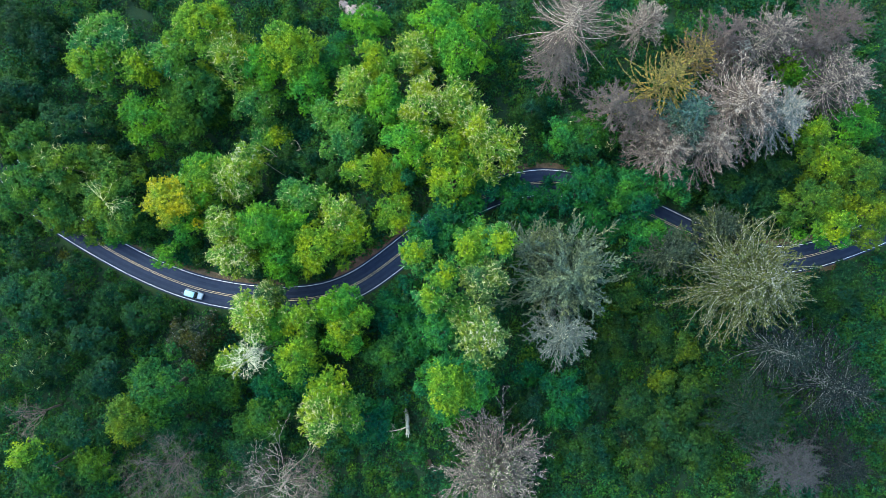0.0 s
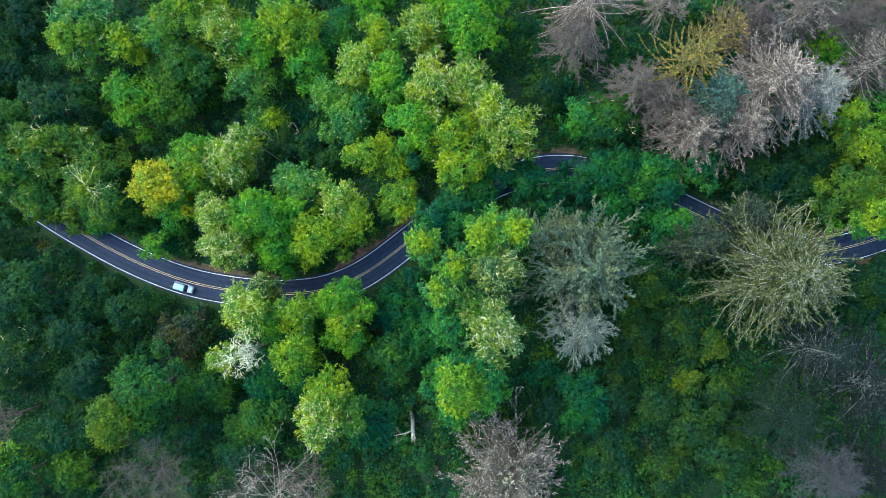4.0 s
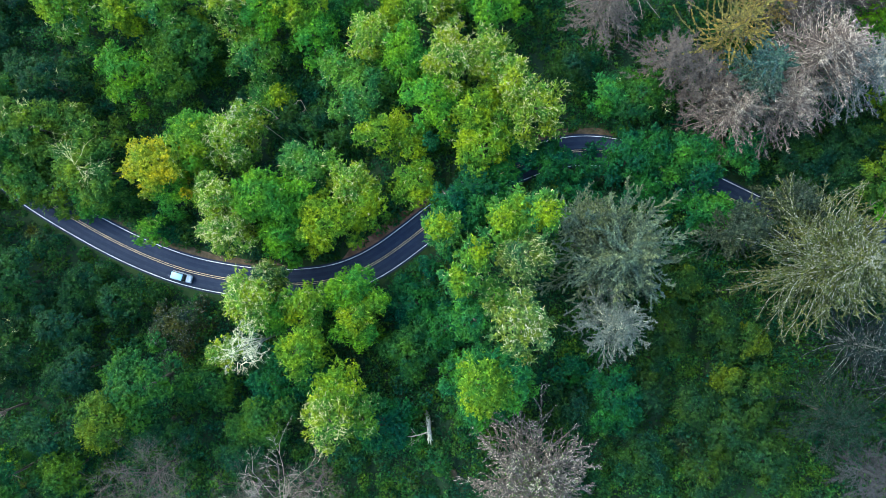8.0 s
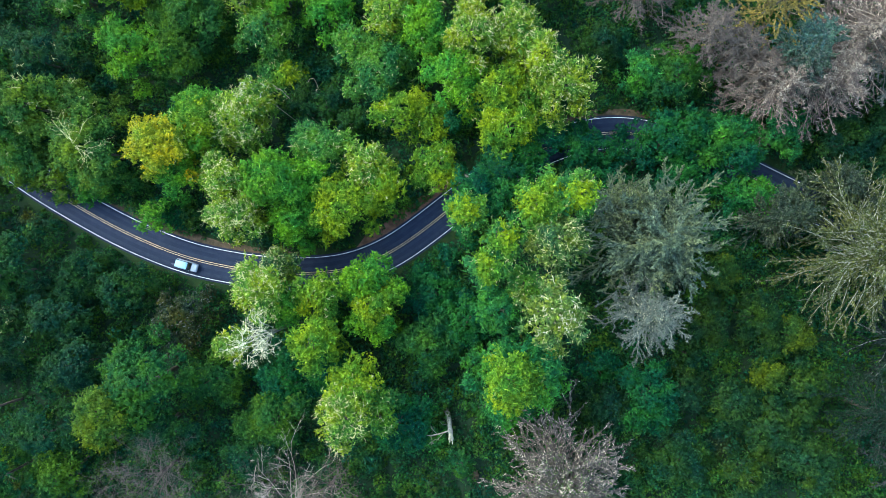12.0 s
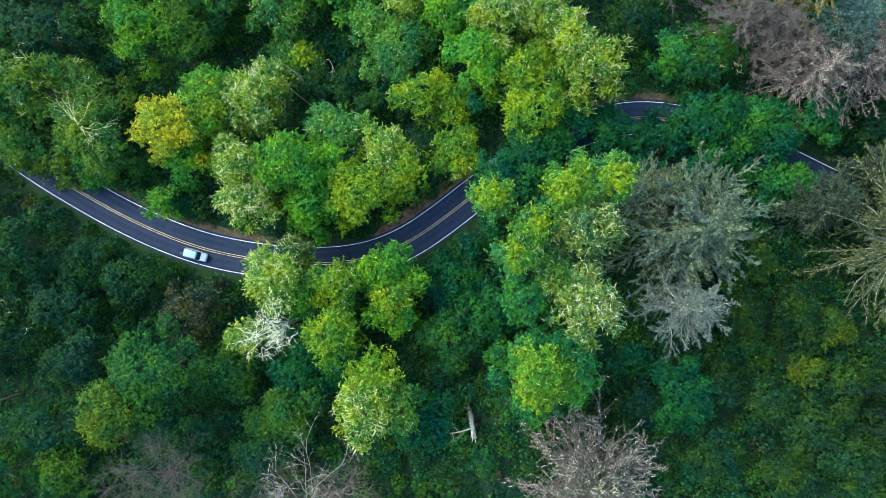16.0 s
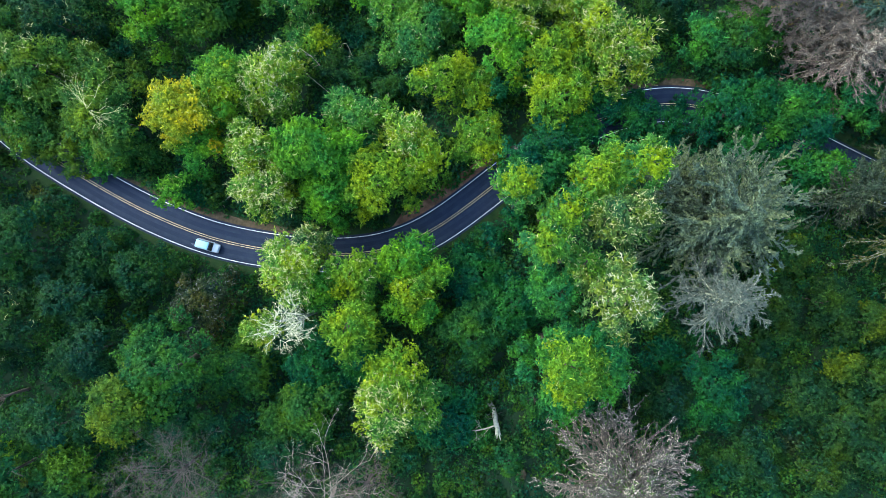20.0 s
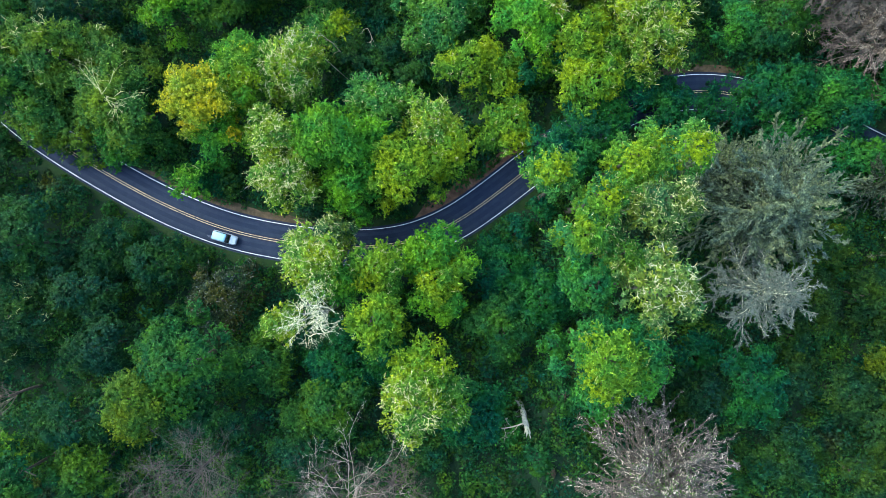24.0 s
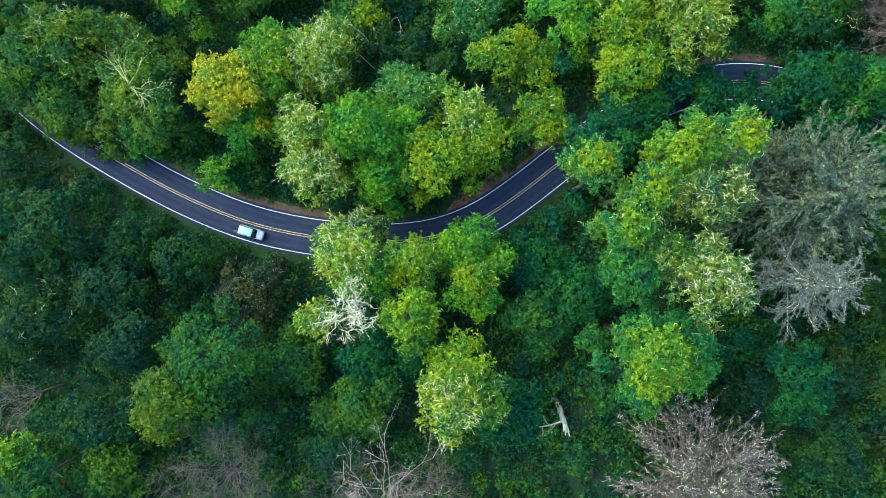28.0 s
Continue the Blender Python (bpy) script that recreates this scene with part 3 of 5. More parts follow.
def conifer(x, y, top, reach, label, seed, wood=None, hue=None, density=0.0, whorls=11, droop=0.25, twig=0.42, girth=0.055, lower_bare=False, pairs=7, per=6, haze=None, wobble=0.12, needle=1.0, brush=0, frost=0, tips=None):
    """A conifer: tapered trunk, whorls of branches, side twigs, and needles where it still has them."""
    r = np.random.default_rng(seed)
    ground_z = float(land(x, y)[0])
    wood = wood or BARK
    tree = thing("conifer", (x, y, ground_z), label, "conifer")
    total = top - ground_z
    k = np.linspace(0, 1, 8)
    v, t = curve_tube(np.stack([0.06 * np.sin(k * 6), 0.06 * np.cos(k * 5), -0.4 + (total + 0.4) * k], 1), (0.12 + 0.012 * total) * (1 - 0.94 * k))
    part("trunk", mesh_from("trunk", v, t, wood), tree)
    start = max(0.36, 1 - min(reach * 2.2, total * 0.64) / total)
    sprays, fuzz, rime, spray = [], [], [], []
    for main, side in conifer_sticks(total, reach, whorls, r, droop, start, per, twig, girth, pairs, wobble):
        sticks = tuple(np.concatenate([a, b]) for a, b in zip(main, side))
        v, t = curve_tube(np.concatenate([main[0], main[1][-1:]]), np.append(main[2], main[3][-1]), 4)
        branch = part("branch", mesh_from("branch", v, t, wood), tree)
        if density > 4:
            spray.append(tubes(*side, 3)[0])
        else:
            tagged(part("twig_spray", stick_mesh("twig_spray", side, haze or wood), branch), kind="stuff")
        if density and not (lower_bare and main[0][0, 2] < total * (start + (1 - start) * 0.45)):
            sprays.append(needles_on(sticks, density, 0.42 * needle, 0.17 * needle, r)[0])
        if brush:
            fuzz.append(needles_on(sticks, brush, 0.62, 0.085, r, 0.8)[0])
        if frost:
            outer = tuple(np.concatenate([a[3:], b[len(b) // 3:]]) for a, b in zip(main, side))
            rime.append(needles_on(outer, frost, 0.75, 0.075, r, 0.7)[0])
    if spray:
        v = np.concatenate(spray)
        n = len(v) // 6
        one = np.array([(0, 1, 4), (0, 4, 3), (1, 2, 5), (1, 5, 4), (2, 0, 3), (2, 3, 5)])
        tagged(part("twig_spray", mesh_from("twig_spray", v, (one[None] + (np.arange(n) * 6)[:, None, None]).reshape(-1, 3), haze or wood), tree), kind="stuff")
    for name, bits, mat in (("brittle_spray", fuzz, haze or wood), ("pale_spray", rime, tips or wood)):
        if bits:
            v = np.concatenate(bits)
            tagged(part(name, mesh_from(name, v, np.arange(len(v)).reshape(-1, 3), mat), tree), kind="stuff")
    if sprays:
        v = np.concatenate(sprays)
        foliage = part("foliage", mesh_from("foliage", v, np.arange(len(v)).reshape(-1, 3), NEEDLE), tree)
        foliage.color = (*hue, 1)
        tagged(foliage, kind="stuff")
    return tree


def bare_tree(x, y, top, radius, label, seed, wood, stems=9, kids=6, reach=None, spread=0.55, thick=0.085, haze=None, limbs=None, curl=0.3):
    """A leafless broad-leaved tree of forking limbs."""
    r = np.random.default_rng(seed)
    foot = float(land(x, y)[0])
    high = max(top - foot, 5)
    tree = thing("bare_tree", (x, y, foot), label, "bare tree")
    k = np.linspace(0, 1, 6)
    fork = high * 0.52
    v, t = curve_tube(np.stack([0.15 * np.sin(k * 4), 0.15 * np.sin(k * 3), -0.4 + (fork + 0.4) * k], 1), (0.1 + 0.013 * high) * (1 - 0.45 * k))
    part("trunk", mesh_from("trunk", v, t, limbs or wood), tree)
    for j in range(stems):
        a = j * 2.4 + r.uniform(-0.3, 0.3)
        out = radius * math.sqrt((j + 0.6) / stems) * 0.62
        out *= r.uniform(0.7, 1.25)
        end = np.array([math.cos(a) * out, math.sin(a) * out, high - 0.28 * radius * (out / radius) ** 2 - radius * 0.38])
        a0 = np.array([0, 0, fork * r.uniform(0.55, 0.97)])
        if limbs is wood:
            a0 = np.array([r.normal(0, radius * 0.04), r.normal(0, radius * 0.04), high * r.uniform(0.25, 0.6)])
        f = np.linspace(0, 1, 5)[:, None]
        line = a0 + (end - a0) * f + np.array([math.cos(a), math.sin(a), 0]) * np.sin(f * np.pi) * out * 0.12 + r.normal(0, 0.6 if limbs is wood else 0.3, (5, 3)) * f * (1.2 - f)
        v, t = curve_tube(line, thick * 1.35 * (1 - 0.62 * f[:, 0]), 5)
        limb = part("limb", mesh_from("limb", v, t, limbs or wood), tree)
        way = np.array([[math.cos(a) * spread * 0.4, math.sin(a) * spread * 0.4, 0.5]])
        starts = line[[2, 3, 4]] if limbs is wood else line[[3, 4, 4]]
        ways = np.repeat(way, 3, 0) + r.normal(0, 0.7, (3, 3)) * np.array([1, 1, 0.4])
        for p, w in zip(starts, ways):
            sticks = twig_spray((p[None], w[None]), reach or radius * 0.42, thick * 0.72, r, kids, 2, 0.4, curl)
            part("branch", stick_mesh("branch", sticks, haze or wood), limb)
    return tree


# ---- the wood, tree by tree ----
# north-west, above the bend
broadleaf(-74.5, 43.8, 11.8, 9.0, "moss", "moss-green tree with pale twig tips in the mixed wood", 101, twigs=34, bare=LICHEN)
broadleaf(-76.7, 39.8, 11.8, 4.1, "yellow", "yellow-green leafy broad-leaved tree in the mixed wood", 102)
broadleaf(-66.5, 39.7, 10.1, 4.2, "yellow", "yellow-green leafy broad-leaved tree in the mixed wood", 103, twigs=8)
broadleaf(-60.7, 41.6, 8.4, 5.9, "moss", "moss-green tree with pale twig tips in the mixed wood", 104, twigs=8)
broadleaf(-53.9, 48.8, 9.3, 8.1, "yellow", "yellow-green leafy broad-leaved tree in the mixed wood", 105, twigs=8)
broadleaf(-47.1, 42.0, 9.4, 7.2, "pale", "pale olive tree with lichened twigs in the mixed wood", 106, twigs=16)
broadleaf(-33.8, 43.8, 9.8, 7.8, "yellow", "yellow-green leafy broad-leaved tree in the mixed wood", 107, twigs=6)
broadleaf(-40.1, 41.0, 8.5, 6.6, "green", "fresh green leafy broad-leaved tree in the mixed wood", 108)
broadleaf(-41.9, 33.6, 6.4, 5.6, "moss", "moss-green tree with pale twig tips in the mixed wood", 109)
broadleaf(-30.0, 36.4, 7.1, 5.3, "green", "fresh green leafy broad-leaved tree in the mixed wood", 110)
broadleaf(-56.7, 35.5, 6.7, 7.7, "olive", "olive-green leafy broad-leaved tree in the mixed wood", 111, twigs=6)
broadleaf(-64.6, 27.8, 10.7, 6.7, "lime", "bright lime-green leafy tree in the mixed wood", 112, twigs=5)
broadleaf(-59.1, 27.1, 8.0, 6.3, "olive", "olive-green leafy broad-leaved tree in the mixed wood", 113)
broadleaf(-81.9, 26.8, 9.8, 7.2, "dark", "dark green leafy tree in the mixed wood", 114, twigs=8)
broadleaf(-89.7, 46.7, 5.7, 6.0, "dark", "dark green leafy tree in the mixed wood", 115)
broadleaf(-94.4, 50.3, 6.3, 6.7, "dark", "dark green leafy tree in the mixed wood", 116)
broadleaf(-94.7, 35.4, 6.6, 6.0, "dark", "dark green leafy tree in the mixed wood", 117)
# the great trees over the western bend
broadleaf(-89.4, 22.2, 12.0, 6.5, "olive", "dull olive-green leafy tree in the mixed wood", 118, twigs=4)
broadleaf(-81.1, 17.5, 14, 7.2, "sage", "soft sage-green leafy broad-leaved tree in the mixed wood", 119, twigs=18)
broadleaf(-87.6, 13.9, 14, 6.8, "olive", "dull olive-green leafy tree in the mixed wood", 120, twigs=8)
broadleaf(-82.9, 9.3, 10.9, 6.3, "sage", "soft sage-green leafy broad-leaved tree in the mixed wood", 121)
broadleaf(-73.4, 17.6, 10.8, 5.9, "sage", "soft sage-green leafy broad-leaved tree in the mixed wood", 122, twigs=14)
broadleaf(-69.6, 9.9, 15.5, 7.6, "sage", "soft sage-green leafy broad-leaved tree in the mixed wood", 123, twigs=12, streak=3.0, bare=LICHEN)
broadleaf(-69.0, 5.2, 8.4, 4.7, "olive", "dull olive-green leafy tree in the mixed wood", 124)
broadleaf(-78.1, 6.0, 8.7, 5.6, "sage", "soft sage-green leafy broad-leaved tree in the mixed wood", 125)
broadleaf(-94.0, 10.5, 9.4, 4.8, "olive", "dull olive-green leafy tree in the mixed wood", 126)
broadleaf(-73.2, 5.2, 7.3, 4.3, "mid", "mid-green leafy broad-leaved tree in the mixed wood", 128)
shrub(-92.3, -2.1, 7.9, 4.2, "dark", "dark green leafy shrub under the tall trees", 129)
broadleaf(-86.8, 11.2, 11.2, 4.1, "olive", "dull olive-green leafy tree in the mixed wood", 130)
broadleaf(-83.9, 8.4, 10.0, 3.4, "moss", "moss-green tree with pale twig tips in the mixed wood", 131)
broadleaf(-98.5, 21.0, 12.0, 6.6, "olive", "dull olive-green leafy tree in the mixed wood", 326)
broadleaf(-103.0, 30.5, 12.0, 6.4, "dark", "dark green leafy tree in the mixed wood", 327)
broadleaf(-106.5, 22.0, 11.0, 5.6, "dusk", "blue-green leafy tree coloured for shade in the mixed wood", 328)
# the clump inside the bend
broadleaf(-56.4, 9.7, 17.5, 5.7, "gold", "golden-yellow autumn broad-leaved tree at the edge of the clump", 132)
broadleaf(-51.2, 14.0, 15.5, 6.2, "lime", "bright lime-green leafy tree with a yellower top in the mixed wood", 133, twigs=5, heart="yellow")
broadleaf(-55.6, 5.6, 10.5, 5.1, "lime", "bright lime-green leafy tree in the mixed wood", 134)
broadleaf(-45.0, 15.1, 14, 5.5, "pale", "pale olive tree with lichened twigs in the mixed wood", 135, twigs=46, bare=LICHEN)
broadleaf(-43.0, 19.7, 8.2, 4.0, "pale", "pale olive tree with lichened twigs in the mixed wood", 136, twigs=14, bare=SILVER)
broadleaf(-37.5, 4.8, 17, 6.5, "lime", "bright lime-green leafy tree in the mixed wood", 137, twigs=6)
broadleaf(-45.6, 4.6, 16.5, 4.3, "pale", "pale olive tree with lichened twigs in the mixed wood", 138, twigs=18)
broadleaf(-44.2, -1.2, 15.5, 4.8, "pale", "pale olive tree with lichened twigs in the mixed wood", 139, twigs=44, bare=LICHEN)
broadleaf(-30.4, 10.4, 11.8, 5.9, "moss", "moss-green tree with pale twig tips in the mixed wood", 140, twigs=12)
broadleaf(-26.2, -0.2, 15.5, 6.1, "yellow", "yellow-green leafy broad-leaved tree in the mixed wood", 141)
broadleaf(-34.6, -2.1, 13, 5.2, "green", "fresh green leafy broad-leaved tree in the mixed wood", 142)
broadleaf(-22.1, 7.4, 13.5, 4.2, "pale", "pale olive tree with lichened twigs in the mixed wood", 143, twigs=12)
broadleaf(-19.7, 3.3, 13, 4.3, "yellow", "yellow-green leafy broad-leaved tree in the mixed wood", 144, twigs=8)
broadleaf(-33.8, 3.9, 13.5, 5.2, "green", "fresh green leafy broad-leaved tree in the mixed wood", 145)
shrub(-60.2, -1.6, 8, 3.7, "lime", "bright lime-green leafy shrub beside the road", 146)
shrub(-59.2, -0.7, 4.5, 3.3, "teal", "deep blue-green leafy shrub beside the road", 147)
shrub(-30.8, 19.6, 2.4, 4.6, "dusk", "blue-green leafy shrub coloured for shade under the tall trees", 330)
shrub(-35.6, 21.5, 1.6, 3.6, "dark", "dark green leafy shrub under the tall trees", 331)
shrub(-26.5, 16.4, 3.0, 3.8, "dusk", "blue-green leafy shrub coloured for shade under the tall trees", 332)
# north of the bend
broadleaf(-40.3, 26.0, 0.5, 5.1, "moss", "moss-green tree with pale twig tips in the mixed wood", 148, twigs=10)
broadleaf(-38.2, 25.7, 1.3, 2.8, "yellow", "yellow-green leafy broad-leaved tree in the mixed wood", 149)
broadleaf(-14.3, 40.8, 10.7, 4.9, "yellow", "yellow-green leafy broad-leaved tree in the mixed wood", 150, twigs=4)
broadleaf(-6.0, 42.5, 10.8, 4.7, "pale", "pale olive tree with lichened twigs in the mixed wood", 151, twigs=9)
broadleaf(3.5, 43.2, 11.5, 7.5, "lime", "bright lime-green leafy tree in the mixed wood", 152, twigs=5)
broadleaf(-1.8, 49.7, 9.6, 5.9, "lime", "bright lime-green leafy tree in the mixed wood", 153)
broadleaf(7.8, 49.3, 9.0, 5.9, "lime", "bright lime-green leafy tree in the mixed wood", 154)
broadleaf(-19.0, 35.2, 11.4, 4.4, "pale", "pale olive tree with lichened twigs in the mixed wood", 155, twigs=9)
broadleaf(-12.4, 32.2, 12.1, 5.4, "lime", "bright lime-green leafy tree in the mixed wood", 156, twigs=8)
broadleaf(-4.3, 30.0, 14.4, 6.9, "pale", "pale olive tree with lichened twigs in the mixed wood", 157, twigs=30)
broadleaf(2.9, 31.4, 12.9, 5.1, "pale", "pale olive tree with lichened twigs in the mixed wood", 158, twigs=12)
broadleaf(-25.2, 29.5, 7.6, 4.0, "moss", "moss-green leafy tree in the mixed wood", 159, twigs=6)
broadleaf(-20.5, 25.7, 9.4, 6.8, "moss", "moss-green leafy tree in the mixed wood", 160, twigs=4)
broadleaf(-7.6, 23.1, 13.7, 6.6, "lime", "bright lime-green leafy tree in the mixed wood", 161, twigs=5)
broadleaf(-0.0, 20.9, 12.6, 5.1, "yellow", "yellow-green leafy broad-leaved tree in the mixed wood", 162)
broadleaf(-16.4, 17.6, 10.4, 4.7, "yellow", "yellow-green leafy broad-leaved tree in the mixed wood", 163, twigs=10)
broadleaf(-11.5, 16.7, 8.2, 4.0, "yellow", "yellow-green leafy broad-leaved tree in the mixed wood", 164)
broadleaf(7.5, 25.8, 14.5, 4.8, "pale", "pale olive tree with lichened twigs in the mixed wood", 165, twigs=14, bare=LICHEN)
broadleaf(11.6, 21.2, 14.3, 5.9, "pale", "pale olive tree with lichened twigs in the mixed wood", 166, twigs=14, bare=LICHEN)
broadleaf(5.4, 20.0, 10.2, 3.9, "yellow", "yellow-green leafy broad-leaved tree in the mixed wood", 167)
broadleaf(2.3, 14.1, 12.9, 6.2, "yellow", "yellow-green leafy broad-leaved tree in the mixed wood", 168, twigs=12)
broadleaf(-10.0, 7.9, 9.0, 4.9, "yellow", "yellow-green leafy broad-leaved tree beside the road", 169, twigs=8)
broadleaf(-17.4, 50.7, 5.0, 5.4, "green", "fresh green leafy broad-leaved tree in the mixed wood", 170)
broadleaf(-24.5, 43.6, 3.5, 4.8, "mid", "mid-green leafy broad-leaved tree in the mixed wood", 171)
# south of the bend, by the road
broadleaf(-38.9, -13.4, 18.5, 5.8, "pale", "pale olive tree with lichened twigs beside the road", 172, twigs=30)
broadleaf(-37.4, -10.0, 14.0, 3.3, "hoary", "pale olive tree with lichened twigs beside the road", 173, twigs=18)
broadleaf(-30.2, -14.4, 16.4, 4.3, "yellow", "yellow-green leafy broad-leaved tree beside the road", 174, twigs=16)
broadleaf(-35.6, -16.1, 15.2, 4.0, "lime", "bright lime-green leafy tree beside the road", 175)
broadleaf(-20.6, -16.3, 14.4, 6.4, "lime", "bright lime-green leafy tree with a yellower top beside the road", 176, heart="yellow")
broadleaf(-22.7, -13.0, 14.9, 4.8, "lime", "bright lime-green leafy tree beside the road", 177)
broadleaf(-30, -22.4, 20, 4.5, "yellow", "yellow-green leafy broad-leaved tree in the mixed wood", 178)
broadleaf(-43.1, -22.6, 18.8, 2.7, "pale", "pale olive tree with lichened twigs in the mixed wood", 179, twigs=6)
broadleaf(-24, -33.2, 24, 5.2, "pale", "pale olive tree with lichened twigs in the mixed wood", 180, twigs=26, bare=LICHEN, fill=0.7)
broadleaf(-23.1, -28.9, 20.8, 4.4, "yellow", "yellow-green leafy broad-leaved tree in the mixed wood", 181, twigs=14)
broadleaf(-18.9, -33.1, 19.1, 3.7, "moss", "moss-green tree with pale twig tips in the mixed wood", 182, twigs=14)
broadleaf(-16.3, -36.4, 13.8, 6.2, "teal", "deep blue-green leafy tree in the mixed wood", 183)
broadleaf(-36.4, -30.1, 11.0, 6.8, "teal", "deep blue-green leafy tree in the mixed wood", 184)
broadleaf(-29.2, -28.9, 10.5, 5.0, "teal", "deep blue-green leafy tree in the mixed wood", 185)
# yellow lit west side of the next crown, added as its own tree
broadleaf(-62.5, -33.4, 23.1, 5.5, "mustard", "olive-yellow leafy broad-leaved tree in the mixed wood", 186)
broadleaf(-57.3, -28.8, 22.3, 7.7, "fern", "fern-green leafy broad-leaved tree in the mixed wood", 187, twigs=6)
broadleaf(-56.1, -36.8, 18.9, 6.2, "dusk", "blue-green leafy tree coloured for shade in the mixed wood", 188)
broadleaf(-48.8, -29.7, 12.6, 5.4, "olive", "dull olive-green leafy tree in the mixed wood", 189)
broadleaf(-55.2, -20.3, 11.0, 6.6, "brown", "brownish leaf-thinned tree in the mixed wood", 190, fill=0.7)
broadleaf(-37.6, -35.9, 14.8, 5.9, "olive", "dull olive-green leafy tree in the mixed wood", 191, twigs=5)
broadleaf(-41.1, -42.0, 14.5, 5.1, "dusk", "blue-green leafy tree coloured for shade in the mixed wood", 192)
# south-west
broadleaf(-83.9, -11.3, 15.1, 6.9, "dusk", "blue-green leafy tree coloured for shade in the mixed wood", 193, twigs=6)
broadleaf(-89.7, -9.6, 14.5, 5.0, "dusk", "blue-green leafy tree coloured for shade in the mixed wood", 194)
broadleaf(-73.5, -12.9, 10.2, 5.2, "dusk", "blue-green leafy tree coloured for shade in the mixed wood", 195)
broadleaf(-65.6, -14.6, 10.6, 5.2, "dusk", "blue-green leafy tree coloured for shade in the mixed wood", 196)
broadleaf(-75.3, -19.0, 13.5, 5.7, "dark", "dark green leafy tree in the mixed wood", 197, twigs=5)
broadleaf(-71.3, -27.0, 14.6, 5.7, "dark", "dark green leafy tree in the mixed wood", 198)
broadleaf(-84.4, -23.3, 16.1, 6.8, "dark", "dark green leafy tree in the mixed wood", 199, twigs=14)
broadleaf(-74.2, -38.0, 18.7, 6.1, "dusk", "blue-green leafy tree coloured for shade in the mixed wood", 200, twigs=6)
broadleaf(-79.9, -44.1, 22.0, 5.7, "fern", "fern-green leafy broad-leaved tree in the mixed wood", 201, twigs=6)
broadleaf(-82.8, -40.6, 22.4, 2.6, "yellow", "yellow-green leafy broad-leaved tree in the mixed wood", 202)
broadleaf(-71.2, -44.1, 18.6, 4.9, "olive", "olive-green leafy broad-leaved tree in the mixed wood", 203)
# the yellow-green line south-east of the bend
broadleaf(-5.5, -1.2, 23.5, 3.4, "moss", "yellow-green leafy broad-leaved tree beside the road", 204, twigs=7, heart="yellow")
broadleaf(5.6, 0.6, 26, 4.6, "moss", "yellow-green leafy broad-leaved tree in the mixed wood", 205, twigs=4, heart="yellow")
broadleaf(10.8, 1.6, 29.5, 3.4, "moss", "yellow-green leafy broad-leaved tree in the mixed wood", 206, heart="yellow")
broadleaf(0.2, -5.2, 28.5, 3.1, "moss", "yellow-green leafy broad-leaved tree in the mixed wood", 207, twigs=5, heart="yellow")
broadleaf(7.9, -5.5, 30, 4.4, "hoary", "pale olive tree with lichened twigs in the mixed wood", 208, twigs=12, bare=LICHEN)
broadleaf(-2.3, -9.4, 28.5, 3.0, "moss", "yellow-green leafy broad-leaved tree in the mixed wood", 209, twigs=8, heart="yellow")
broadleaf(-0.3, -16.2, 25, 3.8, "mid", "mid-green leafy broad-leaved tree in the mixed wood", 210, twigs=5)
broadleaf(3.3, -12.1, 25, 2.9, "moss", "moss-green tree with pale twig tips in the mixed wood", 211, twigs=10)
broadleaf(6.8, -16.4, 31.5, 5.5, "hoary", "pale olive tree with lichened twigs in the mixed wood", 212, twigs=20, bare=CHALK)
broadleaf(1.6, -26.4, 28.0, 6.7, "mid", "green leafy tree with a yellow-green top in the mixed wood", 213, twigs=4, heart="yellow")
# yellow top of the crown above, added as a small tree
broadleaf(0.3, -24.7, 31.5, 3.3, "yellow", "yellow-green leafy broad-leaved tree in the mixed wood", 214)
broadleaf(6.3, -26.6, 26.3, 4.4, "mid", "mid-green leafy broad-leaved tree in the mixed wood", 215, twigs=5)
broadleaf(-4.8, -19.3, 10.8, 5.9, "teal", "deep blue-green leafy tree in the mixed wood", 216)
broadleaf(-10.4, -14.9, 7.8, 6.0, "teal", "deep blue-green leafy tree in the mixed wood", 217)
broadleaf(-11.2, -23.9, 11.9, 6.3, "fern", "fern-green leafy broad-leaved tree in the mixed wood", 218)
# trees that lean over the road
broadleaf(-3.6, 4.2, 11.3, 4.3, "teal", "deep blue-green leafy tree beside the road", 219)
broadleaf(-3.3, 1.3, 10.1, 3.5, "teal", "deep blue-green leafy tree beside the road", 220)
broadleaf(0.6, 3.4, 10.1, 3.5, "mid", "mid-green leafy broad-leaved tree beside the road", 221)
broadleaf(4.4, 6.0, 9.0, 3.3, "teal", "deep blue-green leafy tree beside the road", 222)
broadleaf(0.9, 7.1, 10.3, 4.3, "teal", "deep blue-green leafy tree beside the road", 223)
broadleaf(5.4, 10.1, 9.2, 4.1, "teal", "deep blue-green leafy tree beside the road", 224)
broadleaf(10.0, 13.6, 8.1, 3.7, "teal", "deep blue-green leafy tree beside the road", 225)
broadleaf(29.4, 14.4, 9.3, 4.2, "teal", "deep blue-green leafy tree beside the road", 226)
broadleaf(34.8, 15.1, 9.3, 4.5, "teal", "deep blue-green leafy tree beside the road", 227)
broadleaf(39.6, 13.0, 9.3, 4.5, "mid", "mid-green leafy broad-leaved tree beside the road", 228)
broadleaf(42.8, 10.0, 11.5, 3.2, "teal", "deep blue-green leafy tree beside the road", 229)
broadleaf(45.6, 2.6, 10.5, 4.2, "mid", "mid-green leafy broad-leaved tree beside the road", 329)
shrub(59.7, 1.2, 7.2, 4.0, "dark", "dark green leafy shrub beside the road", 230)
